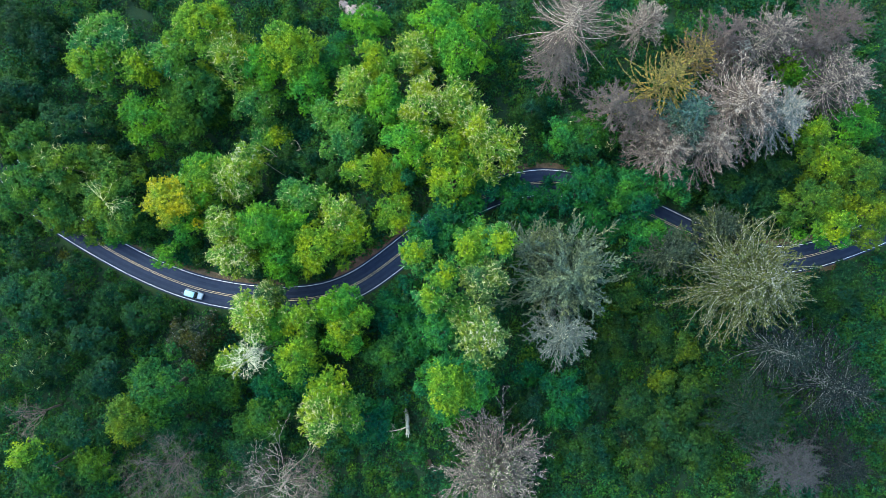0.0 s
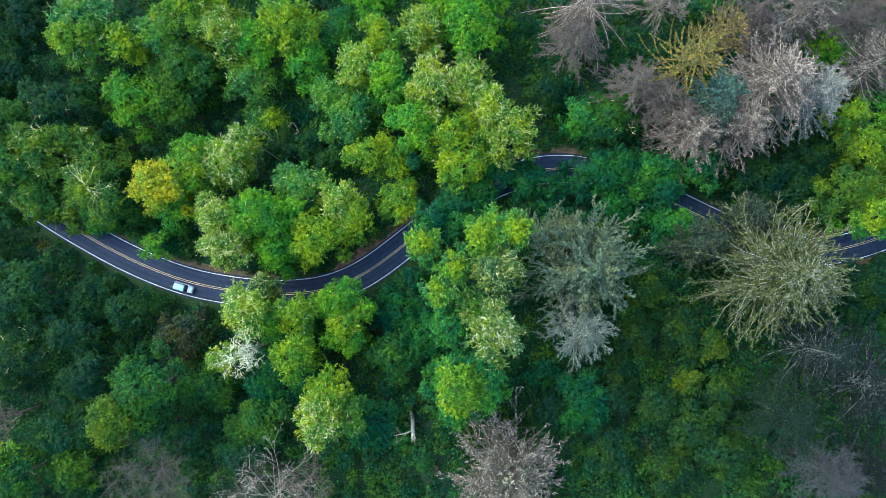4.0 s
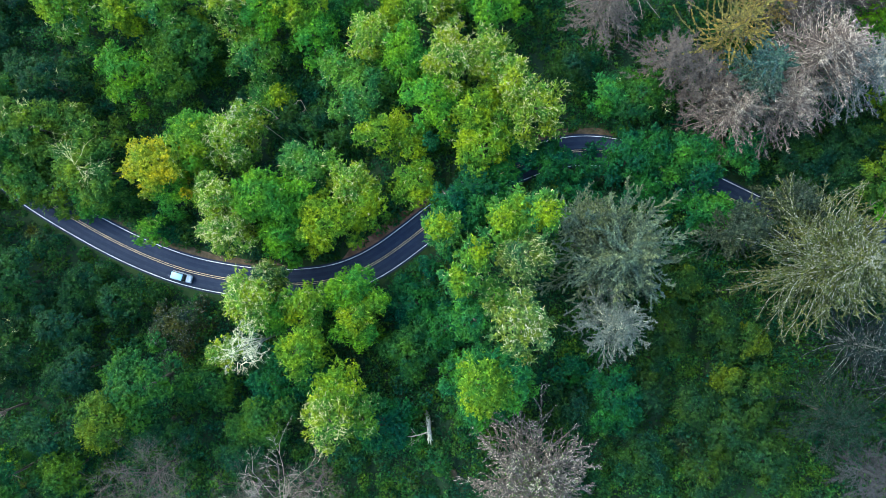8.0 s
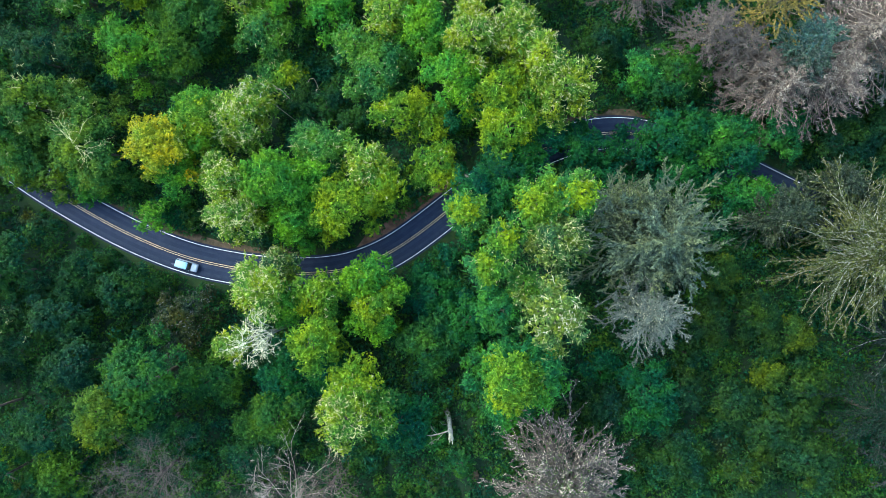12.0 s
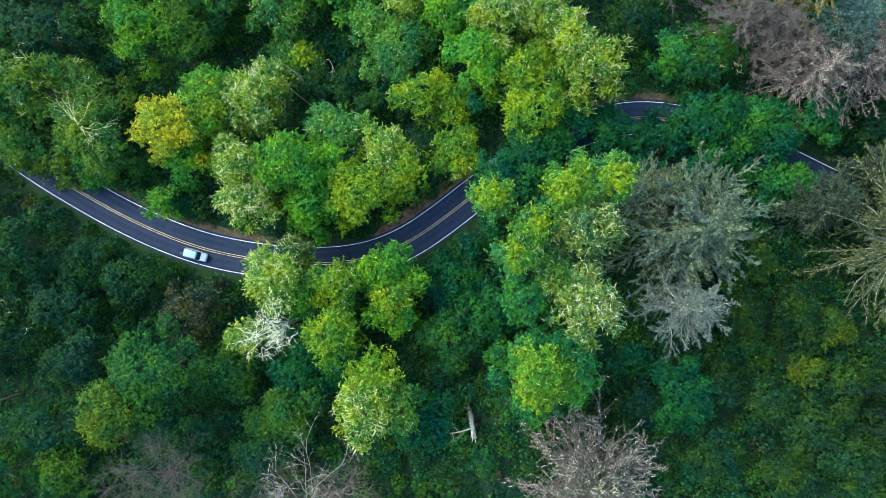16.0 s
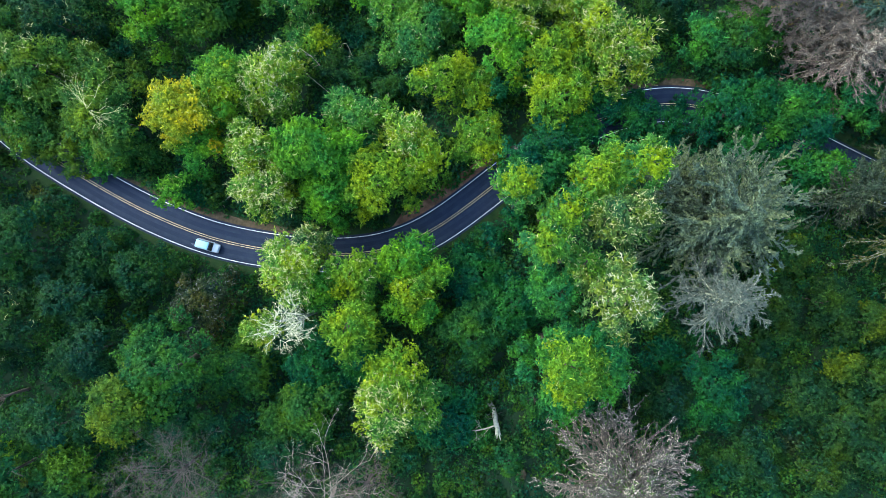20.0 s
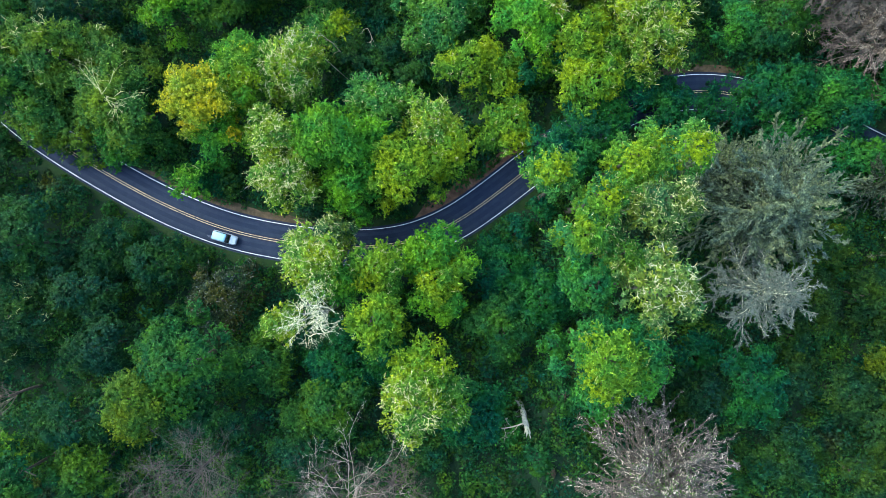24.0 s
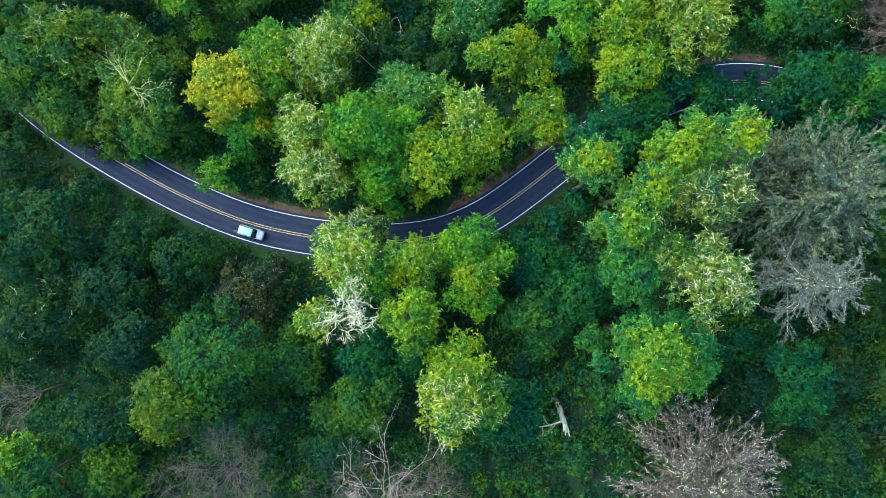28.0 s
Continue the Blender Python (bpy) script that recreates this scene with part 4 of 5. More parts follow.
shrub(67.1, -1.2, 7.1, 3.8, "dark", "dark green leafy shrub beside the road", 231)
broadleaf(50.2, 0.6, 10.3, 4.5, "mid", "mid-green leafy broad-leaved tree beside the road", 232)
broadleaf(31.6, 11.8, 9.1, 3.6, "teal", "deep blue-green leafy tree beside the road", 233)
broadleaf(15.0, 11.7, 7.1, 3.8, "teal", "deep blue-green leafy tree beside the road", 234)
broadleaf(7.4, 16.1, 8.8, 2.5, "teal", "deep blue-green leafy tree beside the road", 235)
broadleaf(-7.8, 15.6, 8.5, 1.6, "teal", "deep blue-green leafy tree beside the road", 236)
broadleaf(-1.6, 18.0, 8.5, 1.6, "teal", "deep blue-green leafy tree beside the road", 237)
# east of the bend
shrub(19.2, 11.5, 6.0, 6.4, "teal", "deep blue-green leafy shrub under the tall trees", 238)
shrub(26.5, 11.5, 6.0, 5.4, "teal", "deep blue-green leafy shrub under the tall trees", 239)
shrub(33.5, 7.1, 8.1, 6.9, "teal", "deep blue-green leafy shrub under the tall trees", 240)
shrub(38.5, 12.0, 7.0, 4.8, "mid", "mid-green leafy shrub under the tall trees", 241)
shrub(43.2, 3.2, 8.0, 5.9, "teal", "deep blue-green leafy shrub under the tall trees", 242)
shrub(21.3, 4.6, 7.8, 5.0, "teal", "deep blue-green leafy shrub under the tall trees", 243)
broadleaf(32.4, 25.0, 10.2, 7.3, "fern", "fern-green leafy broad-leaved tree in the mixed wood", 244, twigs=8)
broadleaf(26.0, 24.5, 8.3, 4.0, "mid", "mid-green leafy broad-leaved tree in the mixed wood", 245)
broadleaf(19.6, 30.4, 6.5, 4.7, "dark", "dark green leafy tree in the mixed wood", 246)
broadleaf(50.5, 15.4, 9.4, 5.5, "mid", "mid-green leafy broad-leaved tree in the mixed wood", 247)
broadleaf(64.1, 13.2, 7.9, 7.3, "dark", "dark green leafy tree in the mixed wood", 248)
broadleaf(44.3, 14.3, 7.9, 4.2, "mid", "mid-green leafy broad-leaved tree in the mixed wood", 249)
broadleaf(75.1, 16.9, 7.6, 6.0, "dark", "dark green leafy tree in the mixed wood", 250)
broadleaf(71.7, 10.8, 6.8, 5.3, "dark", "dark green leafy tree in the mixed wood", 251)
broadleaf(77.5, 39.2, 10.3, 4.4, "lime", "bright lime-green leafy tree in the mixed wood", 252)
broadleaf(79.9, 25.2, 11.5, 3.6, "yellow", "yellow-green leafy broad-leaved tree in the mixed wood", 253)
broadleaf(82.5, 18.5, 13.4, 6.1, "mustard", "olive-yellow leafy broad-leaved tree in the mixed wood", 254, heart="yellow")
broadleaf(88.6, 26.4, 12.0, 5.8, "green", "fresh green leafy broad-leaved tree in the mixed wood", 255)
broadleaf(79.0, 10.3, 13.4, 6.3, "sage", "soft sage-green leafy broad-leaved tree in the mixed wood", 256)
broadleaf(91.0, 7.6, 13.2, 6.6, "mustard", "olive-yellow leafy broad-leaved tree beside the road", 257)
broadleaf(83.2, 4.9, 13.0, 5.6, "green", "fresh green leafy tree with a yellower top beside the road", 333, heart="yellow")
broadleaf(88.8, 16.1, 14.1, 5.1, "sage", "soft sage-green leafy broad-leaved tree in the mixed wood", 258)
broadleaf(25.0, -30.6, 17, 7.4, "teal", "deep blue-green leafy tree in the mixed wood", 259)
broadleaf(18.9, -32.4, 15.7, 5.0, "dark", "dark green leafy tree in the mixed wood", 260)
broadleaf(35.6, -18.9, 13.4, 5.1, "glade", "olive-green leafy tree coloured for shade in the mixed wood", 261)
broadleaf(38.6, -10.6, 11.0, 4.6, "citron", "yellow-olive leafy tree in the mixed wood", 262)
broadleaf(46.0, -19.1, 12.0, 4.9, "glade", "olive-green leafy tree coloured for shade in the mixed wood", 263)
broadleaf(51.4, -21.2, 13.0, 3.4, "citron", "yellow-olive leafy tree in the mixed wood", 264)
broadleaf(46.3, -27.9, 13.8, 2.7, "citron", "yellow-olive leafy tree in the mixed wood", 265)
broadleaf(53.0, -29.4, 13.6, 5.1, "glade", "olive-green leafy tree coloured for shade in the mixed wood", 266)
broadleaf(46.4, -35.8, 16.2, 6.2, "glade", "olive-green leafy tree coloured for shade in the mixed wood", 267)
broadleaf(39.8, -32.5, 15.1, 5.0, "glade", "olive-green leafy tree coloured for shade in the mixed wood", 268)
broadleaf(51.8, -41.2, 17.0, 5.9, "glade", "olive-green leafy tree coloured for shade in the mixed wood", 269)
broadleaf(41.3, -44.3, 17.8, 5.5, "glade", "olive-green leafy tree coloured for shade in the mixed wood", 270)
broadleaf(31.6, -30.1, 15.0, 3.8, "glade", "olive-green leafy tree coloured for shade in the mixed wood", 271)
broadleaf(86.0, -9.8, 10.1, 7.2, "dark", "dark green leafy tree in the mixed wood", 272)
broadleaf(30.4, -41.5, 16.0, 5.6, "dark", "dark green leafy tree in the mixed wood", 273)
# low growth below the road
shrub(-2.9, -26.1, 10.1, 3.6, "mid", "mid-green leafy shrub under the tall trees", 274)
shrub(-1.4, -34.1, 11.9, 3.8, "fern", "fern-green leafy shrub under the tall trees", 275)
shrub(-5.5, -43.3, 12.1, 3.6, "fern", "fern-green leafy shrub under the tall trees", 276)
shrub(-10.4, -39.4, 10.7, 3.3, "mid", "mid-green leafy shrub under the tall trees", 277)
shrub(-11.5, -11.7, 4.5, 3.1, "teal", "deep blue-green leafy shrub beside the road", 278)
shrub(-8.1, -8.5, 5.4, 3.3, "teal", "deep blue-green leafy shrub beside the road", 279)
shrub(-4.8, -5.0, 5.2, 2.5, "teal", "deep blue-green leafy shrub beside the road", 280)
shrub(-15.2, -15.5, 5.2, 3.1, "teal", "deep blue-green leafy shrub beside the road", 281)
shrub(33.1, -24.4, 11.4, 3.9, "dark", "dark green leafy shrub under the tall trees", 282)
shrub(43.5, -17.6, 12.2, 3.0, "glade", "olive-green leafy shrub in the glade", 323)
shrub(35.2, -14.5, 10.2, 3.2, "olive", "dull olive-green leafy shrub in the glade", 324)
shrub(17.8, -27.2, 12.0, 4.2, "teal", "deep blue-green leafy shrub under the tall trees", 325)
# conifers
conifer(26.9, 47.3, 24.0, 11.8, "silver-white dead conifer with bare radiating branches", 283, CREAM, girth=0.1, whorls=13, droop=0.5, pairs=6, twig=0.16, per=9, haze=ROSEWOOD, wobble=0.05, brush=8, frost=0)
conifer(24.2, 40.3, 16.7, 8.2, "pinkish-grey dead conifer with bare twigs", 284, ROSEWOOD, haze=DEADWOOD, whorls=12, pairs=6, twig=0.3, brush=8, frost=3)
conifer(45.3, 34.0, 24.0, 12.0, "yellow-needled conifer with drooping branches", 285, BARK, hue=(0.22, 0.19, 0.06), density=24, whorls=8, droop=0.55, twig=0.05, pairs=6, per=9, wobble=0.05, needle=0.85)
conifer(51.6, 39.8, 22.0, 8.0, "tan-needled conifer in the dead stand", 286, DEADWOOD, hue=(0.17, 0.135, 0.05), density=16, twig=0.1, pairs=6, needle=0.85, per=7)
conifer(41.2, 28.0, 16.2, 8.2, "brown dead conifer with fine bare twigs", 287, ROSEWOOD, haze=DEADWOOD, wobble=0.18, pairs=6, twig=0.26, brush=8, frost=2)
conifer(50.8, 27.6, 22.1, 9.0, "blue-green conifer among dead ones", 288, GREYWOOD, hue=(0.058, 0.125, 0.112), density=18, twig=0.16, pairs=6, whorls=13, per=7, wobble=0.2, needle=0.9)
conifer(61.4, 30.3, 23.0, 13.2, "pinkish-grey dead conifer with bare twigs", 289, CREAM, haze=ROSEWOOD, wobble=0.07, pairs=6, whorls=15, per=9, girth=0.085, twig=0.2, brush=10, frost=1)
conifer(69.6, 28.0, 22.0, 9.5, "grey dead conifer with bare twigs", 290, ASHWOOD, haze=LAVENDER, wobble=0.09, pairs=6, whorls=12, per=8, girth=0.065, twig=0.22, brush=9, frost=1)
conifer(55.5, 22.3, 19.6, 10.5, "pinkish-grey dead conifer with bare twigs", 291, ASHWOOD, haze=ROSEWOOD, wobble=0.09, pairs=6, whorls=12, per=8, girth=0.065, twig=0.22, brush=9, frost=1)
conifer(46.8, 20.9, 17.9, 9.3, "brown-grey dead conifer with bare twigs", 292, ASHWOOD, haze=ROSEWOOD, wobble=0.09, pairs=6, per=8, girth=0.065, twig=0.22, brush=9, frost=1)
conifer(68.6, 44.8, 19.8, 10.5, "tan-grey dead conifer with bare twigs", 293, ASHWOOD, haze=UMBERWOOD, wobble=0.09, pairs=6, girth=0.065, twig=0.22, brush=9, frost=1, per=8)
conifer(63.0, 41.6, 14.3, 7.4, "grey-brown dead conifer with bare twigs", 294, GREYWOOD, haze=UMBERWOOD, wobble=0.18, pairs=6, twig=0.3, brush=8, frost=3)
conifer(82.4, 34.7, 20.5, 11.8, "purple-brown dead conifer with bare twigs", 295, ASHWOOD, haze=UMBERWOOD, pairs=6, girth=0.09, twig=0.28, wobble=0.09, whorls=13, per=8, brush=7, frost=1)
conifer(84.1, 47.2, 16.3, 10.6, "purple-brown dead conifer with bare twigs", 296, ROSEWOOD, haze=UMBERWOOD, pairs=6, twig=0.28, wobble=0.09, per=8, brush=7, frost=1, girth=0.065)
conifer(43.3, 48.6, 16.6, 7.0, "pinkish-grey dead conifer with bare twigs", 297, ASHWOOD, haze=ROSEWOOD, wobble=0.16, pairs=6, twig=0.24, brush=8, frost=3)
conifer(60.7, -6.1, 30.0, 17.3, "large grey-olive spruce with long lichened branches", 298, HOAR, hue=(0.084, 0.106, 0.036), density=13, whorls=19, per=11, droop=0.55, twig=0.2, girth=0.15, pairs=5, wobble=0.17, needle=1.0, frost=1, tips=HOAR, haze=OLIVETWIG)
conifer(24.8, -5.1, 27.0, 16.0, "grey-green spruce with ragged branches", 299, GREYTWIG, hue=(0.112, 0.156, 0.104), density=13, whorls=13, per=9, droop=0.4, twig=0.17, pairs=10, girth=0.1, wobble=0.2, needle=1.3, frost=0, tips=HOAR, haze=GREYTWIG)
conifer(20.5, 0.3, 22.0, 7.9, "grey-brown spruce with ragged branches", 300, GREYWOOD, hue=(0.10, 0.14, 0.08), density=12, whorls=14, per=8, twig=0.22, pairs=4, wobble=0.2)
conifer(23.1, -16.9, 28.0, 10.0, "silver-grey dead conifer with bare branches", 301, CHALK, pairs=6, whorls=9, per=8, girth=0.05, twig=0.26, haze=GREYTWIG, wobble=0.34, hue=(0.075, 0.105, 0.095), density=3.8, brush=12)
# shade is put into the near-black needle and twig colours of these spruces
conifer(68.6, -20.8, 24.8, 9.9, "blue-grey spruce with shade in its dark needle colour", 302, GREYWOOD, hue=(0.018, 0.036, 0.035), density=11, pairs=5, twig=0.25, whorls=12, per=8, girth=0.1, wobble=0.13, needle=0.9, frost=0, tips=GREYWOOD, haze=SLATEWOOD)
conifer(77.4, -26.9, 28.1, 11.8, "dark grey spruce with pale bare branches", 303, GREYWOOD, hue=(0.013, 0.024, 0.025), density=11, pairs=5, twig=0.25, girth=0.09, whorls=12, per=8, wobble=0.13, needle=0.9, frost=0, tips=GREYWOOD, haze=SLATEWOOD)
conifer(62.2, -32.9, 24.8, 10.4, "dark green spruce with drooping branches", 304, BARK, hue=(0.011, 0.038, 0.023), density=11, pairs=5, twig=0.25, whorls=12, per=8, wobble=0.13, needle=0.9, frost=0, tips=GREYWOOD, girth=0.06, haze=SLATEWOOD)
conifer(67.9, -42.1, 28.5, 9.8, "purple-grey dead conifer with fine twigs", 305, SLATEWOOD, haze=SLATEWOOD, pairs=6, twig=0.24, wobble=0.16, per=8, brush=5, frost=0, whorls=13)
conifer(78.2, -41.7, 26.9, 8.6, "dark grey spruce with deep shade in its needle colour", 306, SLATEWOOD, hue=(0.012, 0.022, 0.023), density=9, pairs=4, twig=0.3, whorls=10, per=7)
conifer(35.5, 30.3, 18.4, 8.1, "brown dead conifer with fine bare twigs", 307, ROSEWOOD, haze=DEADWOOD, pairs=6, twig=0.2, per=7, wobble=0.18, brush=8, frost=2)
conifer(44.5, 24.0, 16.5, 7.7, "brown dead conifer with fine bare twigs", 308, ROSEWOOD, haze=DEADWOOD, pairs=6, twig=0.2, per=7, wobble=0.18, brush=8, frost=2)
conifer(50.0, 24.3, 20.9, 7.2, "grey-green half-dead spruce among dead ones", 309, GREYWOOD, hue=(0.06, 0.10, 0.075), density=9, pairs=4, twig=0.24, whorls=14, per=8, wobble=0.2)
conifer(59.4, 44.8, 18.3, 8.3, "tan-grey dead conifer with bare twigs", 310, ROSEWOOD, haze=UMBERWOOD, pairs=6, twig=0.2, per=7, wobble=0.18, brush=8, frost=3)
conifer(77.1, 42.6, 16.6, 8.7, "brown dead conifer with fine bare twigs", 311, DEADWOOD, haze=UMBERWOOD, pairs=6, twig=0.22, per=7, wobble=0.18, brush=7, frost=3)
conifer(48.3, -0.6, 19.0, 7.6, "grey-green ragged spruce beside the road", 313, GREYTWIG, hue=(0.048, 0.074, 0.048), density=11, pairs=4, twig=0.26, whorls=15, per=8, wobble=0.24, needle=1.2)
conifer(58.3, 4.9, 16.0, 6.5, "grey-green ragged spruce beside the road", 314, GREYTWIG, hue=(0.048, 0.074, 0.048), density=10, pairs=4, twig=0.26, whorls=12, per=8, wobble=0.24, needle=1.2)
conifer(63.0, 1.9, 14.0, 5.6, "grey-green ragged spruce beside the road", 315, GREYTWIG, hue=(0.048, 0.074, 0.048), density=10, pairs=4, twig=0.26, whorls=9, per=7, wobble=0.24, needle=1.2)
# dead and bare trees along the south
conifer(10.3, -43.6, 22.0, 14.8, "reddish-brown dead conifer with pale twig ends and green tips", 316, ROSEWOOD, hue=(0.07, 0.14, 0.03), density=0.8, pairs=6, whorls=16, per=9, droop=0.05, lower_bare=True, girth=0.07, twig=0.26, haze=DEADWOOD, wobble=0.2, brush=10, frost=2, tips=CREAM)
bare_tree(-33.3, -49.2, 23.7, 15.0, "leafless grey-white clump of long forking stems", 317, ASHWOOD, stems=20, kids=6, thick=0.038, reach=3.4, haze=CREAM, limbs=ASHWOOD, spread=1.5, curl=0.2)
bare_tree(-38.3, -47.9, 18.2, 8.1, "brown leafless tree with fine twigs", 318, DEADWOOD, stems=16, kids=9, thick=0.04, limbs=UMBERWOOD)
bare_tree(-55.4, -44.4, 22.4, 9.4, "brown leafless tree with fine twigs", 319, DEADWOOD, stems=24, kids=10, thick=0.045, limbs=UMBERWOOD)
bare_tree(-27.4, -46.5, 20.2, 6.8, "brown leafless tree with fine twigs", 320, ROSEWOOD, stems=18, kids=10, thick=0.045, limbs=UMBERWOOD)
bare_tree(-83.9, -34.2, 19.6, 5.1, "purple-brown leafless tree with fine twigs", 321, ROSEWOOD, stems=10, kids=7, thick=0.05)
bare_tree(-37.6, -21.2, 26, 4.7, "white leafless crown of forking twigs", 322, CHALK, stems=20, kids=5, thick=0.046, reach=2.0, curl=0.6, limbs=GREYWOOD)

# ---- the broken snag, bare earth and rocks ----
EARTH = (-3.2, -46.2)


def lump(name, x, y, radius, tall, mat, seed, sink=0.25):
    """An uneven rock or heap."""
    bm = bmesh.new()
    bmesh.ops.create_icosphere(bm, subdivisions=3, radius=1)
    for v in bm.verts:
        n = noise.noise(v.co * 1.3 + Vector((seed, 0, 0))) * 0.35 + noise.noise(v.co * 3.1 + Vector((0, seed, 0))) * 0.14
        v.co = Vector((v.co.x * radius, v.co.y * radius * 0.8, v.co.z * tall)) * (1 + n)
    me = bm_mesh(name, bm, mat)
    ob = new(name, me)
    ob.location = (x, y, float(land(x, y)[0]) + tall * (1 - 2 * sink))
    ob.rotation_euler[2] = seed
    return ob


tagged(lump("earth_mound", EARTH[0], EARTH[1], 1.0, 0.45, SOIL, 2.0), "small bare mound of reddish-brown earth among shrubs", "earth mound")
for k, (dx, dy, rad, tall) in enumerate(((0, 0, 2.4, 1.3), (3.0, 0.8, 1.9, 1.1), (5.6, 0.2, 1.5, 0.9), (-2.4, 1.8, 1.5, 0.9))):
    tagged(lump("boulder", -21.5 + dx, 57.0 + dy, rad, tall, STONE, 3.0 + k), "pale pinkish-grey boulder in a gap in the wood", "boulder", "rocks in the gap")

r1 = np.random.default_rng(5)
base = np.array([-8.4, -35.4, float(land(-8.4, -35.4)[0])])
snag = thing("snag", base, "leaning white broken dead trunk with one long side branch", "snag")
end = np.array([1.2, -2.7, 5.8])
k = np.linspace(0, 1, 8)[:, None]
line = np.array([0, 0, -0.2]) + (end + np.array([0, 0, 0.2])) * k + np.array([0.2, 0.1, 0.0]) * np.sin(k * 5)
v, t = curve_tube(line, 0.48 * (1 - 0.2 * k[:, 0]) * (1 + 0.16 * np.sin(k[:, 0] * 23)), 9)
part("trunk", mesh_from("trunk", v, t, GREYWOOD), snag)
for j in range(6):
    a = j * 1.05
    tip = line[-1] + np.array([math.cos(a) * 0.5, math.sin(a) * 0.35 - 0.9, 0.6 + 0.7 * (j % 3)])
    v, t = curve_tube(np.array([line[-2], (line[-1] + tip) / 2, tip]), np.array([0.26, 0.18, 0.02]), 4)
    part("splinter", mesh_from("splinter", v, t, HOAR), snag)
start = line[6]
k = np.linspace(0, 1, 7)[:, None]
bough = start + np.array([-6.6, -0.4, 0.5]) * k + np.array([0, -0.5, 0.5]) * np.sin(k * 3.1)
v, t = curve_tube(bough, 0.13 * (1 - 0.75 * k[:, 0]), 6)
side = part("branch", mesh_from("branch", v, t, ASHWOOD), snag, "long pale side branch")
for j in (1, 2, 3, 4, 5, 6):
    sticks = twig_spray((bough[j][None], np.array([[-0.6, -0.75 if j % 2 else 0.5, 0.2]])), 1.5, 0.05, r1, 5, 2, 0.2, 0.45)
    part("twig", stick_mesh("twig", sticks, ASHWOOD), side)
for j in (2, 3, 4, 5):
    sticks = twig_spray((line[j][None], np.array([[0.9 if j % 2 else -0.8, 0.3 - 0.25 * j, 0.25]])), 1.3, 0.05, r1, 4, 2, 0.2, 0.45)
    part("twig", stick_mesh("twig", sticks, GREYWOOD), snag)

# thin dead stems that lean across the gap in the wood, and a fallen bough beside the road
for foot, head, girth, seed in (((-33.4, 17.4), (-40.6, 23.2, 1.6), 0.10, 41), ((-35.6, 16.2), (-43.0, 21.4, 2.4), 0.08, 42), ((-30.6, 18.8), (-33.2, 24.6, 1.2), 0.07, 43)):
    r2 = np.random.default_rng(seed)
    low = np.array([*foot, float(land(*foot)[0])])
    stem = thing("leaning_stem", low, "thin grey dead stem leaning over the dark undergrowth", "dead stem", "leaning stems in the gap")
    k = np.linspace(0, 1, 7)[:, None]
    line = np.array([0, 0, -0.2]) + (np.array(head) - low + np.array([0, 0, 0.2])) * k + np.array([0, 0, 0.6]) * np.sin(k * 3.1) + r2.normal(0, 0.12, (7, 3)) * k
    part("trunk", mesh_from("trunk", *curve_tube(line, girth * (1 - 0.6 * k[:, 0]), 6), ASHWOOD), stem)
    for j in (3, 4, 5, 6):
        sticks = twig_spray((line[j][None], unit(line[j] - line[j - 1])[None] + r2.normal(0, 0.5, (1, 3))), 1.5, 0.045, r2, 3, 1, 0.2, 0.4)
        part("twig", stick_mesh("twig", sticks, ASHWOOD), stem)
low = np.array([-56.4, -3.6, float(land(-56.4, -3.6)[0]) + 0.1])
bough_thing = thing("fallen_bough", low, "pale fallen bough lying on the bank beside the road", "fallen bough")
k = np.linspace(0, 1, 6)[:, None]
line = np.array([4.2, 1.9, 1.4]) * k + np.array([0.1, -0.2, 0.1]) * np.sin(k * 5)
part("stem", mesh_from("stem", *curve_tube(line, 0.15 * (1 - 0.5 * k[:, 0]), 6), ASHWOOD), bough_thing)
for j in (2, 3, 5):
    part("twig", stick_mesh("twig", twig_spray((line[j][None], np.array([[0.6, 0.7 if j % 2 else -0.6, 0.4]])), 1.0, 0.04, r1, 3, 1, 0.2, 0.4), ASHWOOD), bough_thing)

# ---- the car on the bend ----
def plain(name, colour, rough=0.4, metal=0.0, coat=0.0):
    m, n, l, p = material(name)
    p.inputs["Base Color"].default_value = (*colour, 1)
    p.inputs["Roughness"].default_value, p.inputs["Metallic"].default_value, p.inputs["Coat Weight"].default_value = rough, metal, coat
    return m


PAINT = mottled("white_car_paint", ((0.3, (0.26, 0.35, 0.42)), (0.7, (0.32, 0.42, 0.50))), 0.5, 0.28, 30.0, 0.0)
ROOFPAINT = mottled("pale_blue_car_roof", ((0.3, (0.22, 0.46, 0.58)), (0.7, (0.28, 0.54, 0.66))), 0.5, 0.25, 30.0, 0.0)
GLASS = plain("dark_car_glass", (0.012, 0.016, 0.020), 0.06, 0.0, 1.0)
RUBBER = mottled("tyre_rubber", ((0.3, (0.015, 0.015, 0.015)), (0.7, (0.03, 0.03, 0.03))), 6.0, 0.85, 40.0, 0.002)
ALLOY = plain("alloy_rim", (0.55, 0.56, 0.58), 0.3, 1.0)
BLACK = plain("black_trim", (0.02, 0.02, 0.022), 0.5)
REDGLASS = plain("red_lamp_glass", (0.35, 0.01, 0.01), 0.15, 0.0, 0.6)
CLEARGLASS = plain("headlamp_glass", (0.7, 0.72, 0.74), 0.1, 0.0, 0.8)


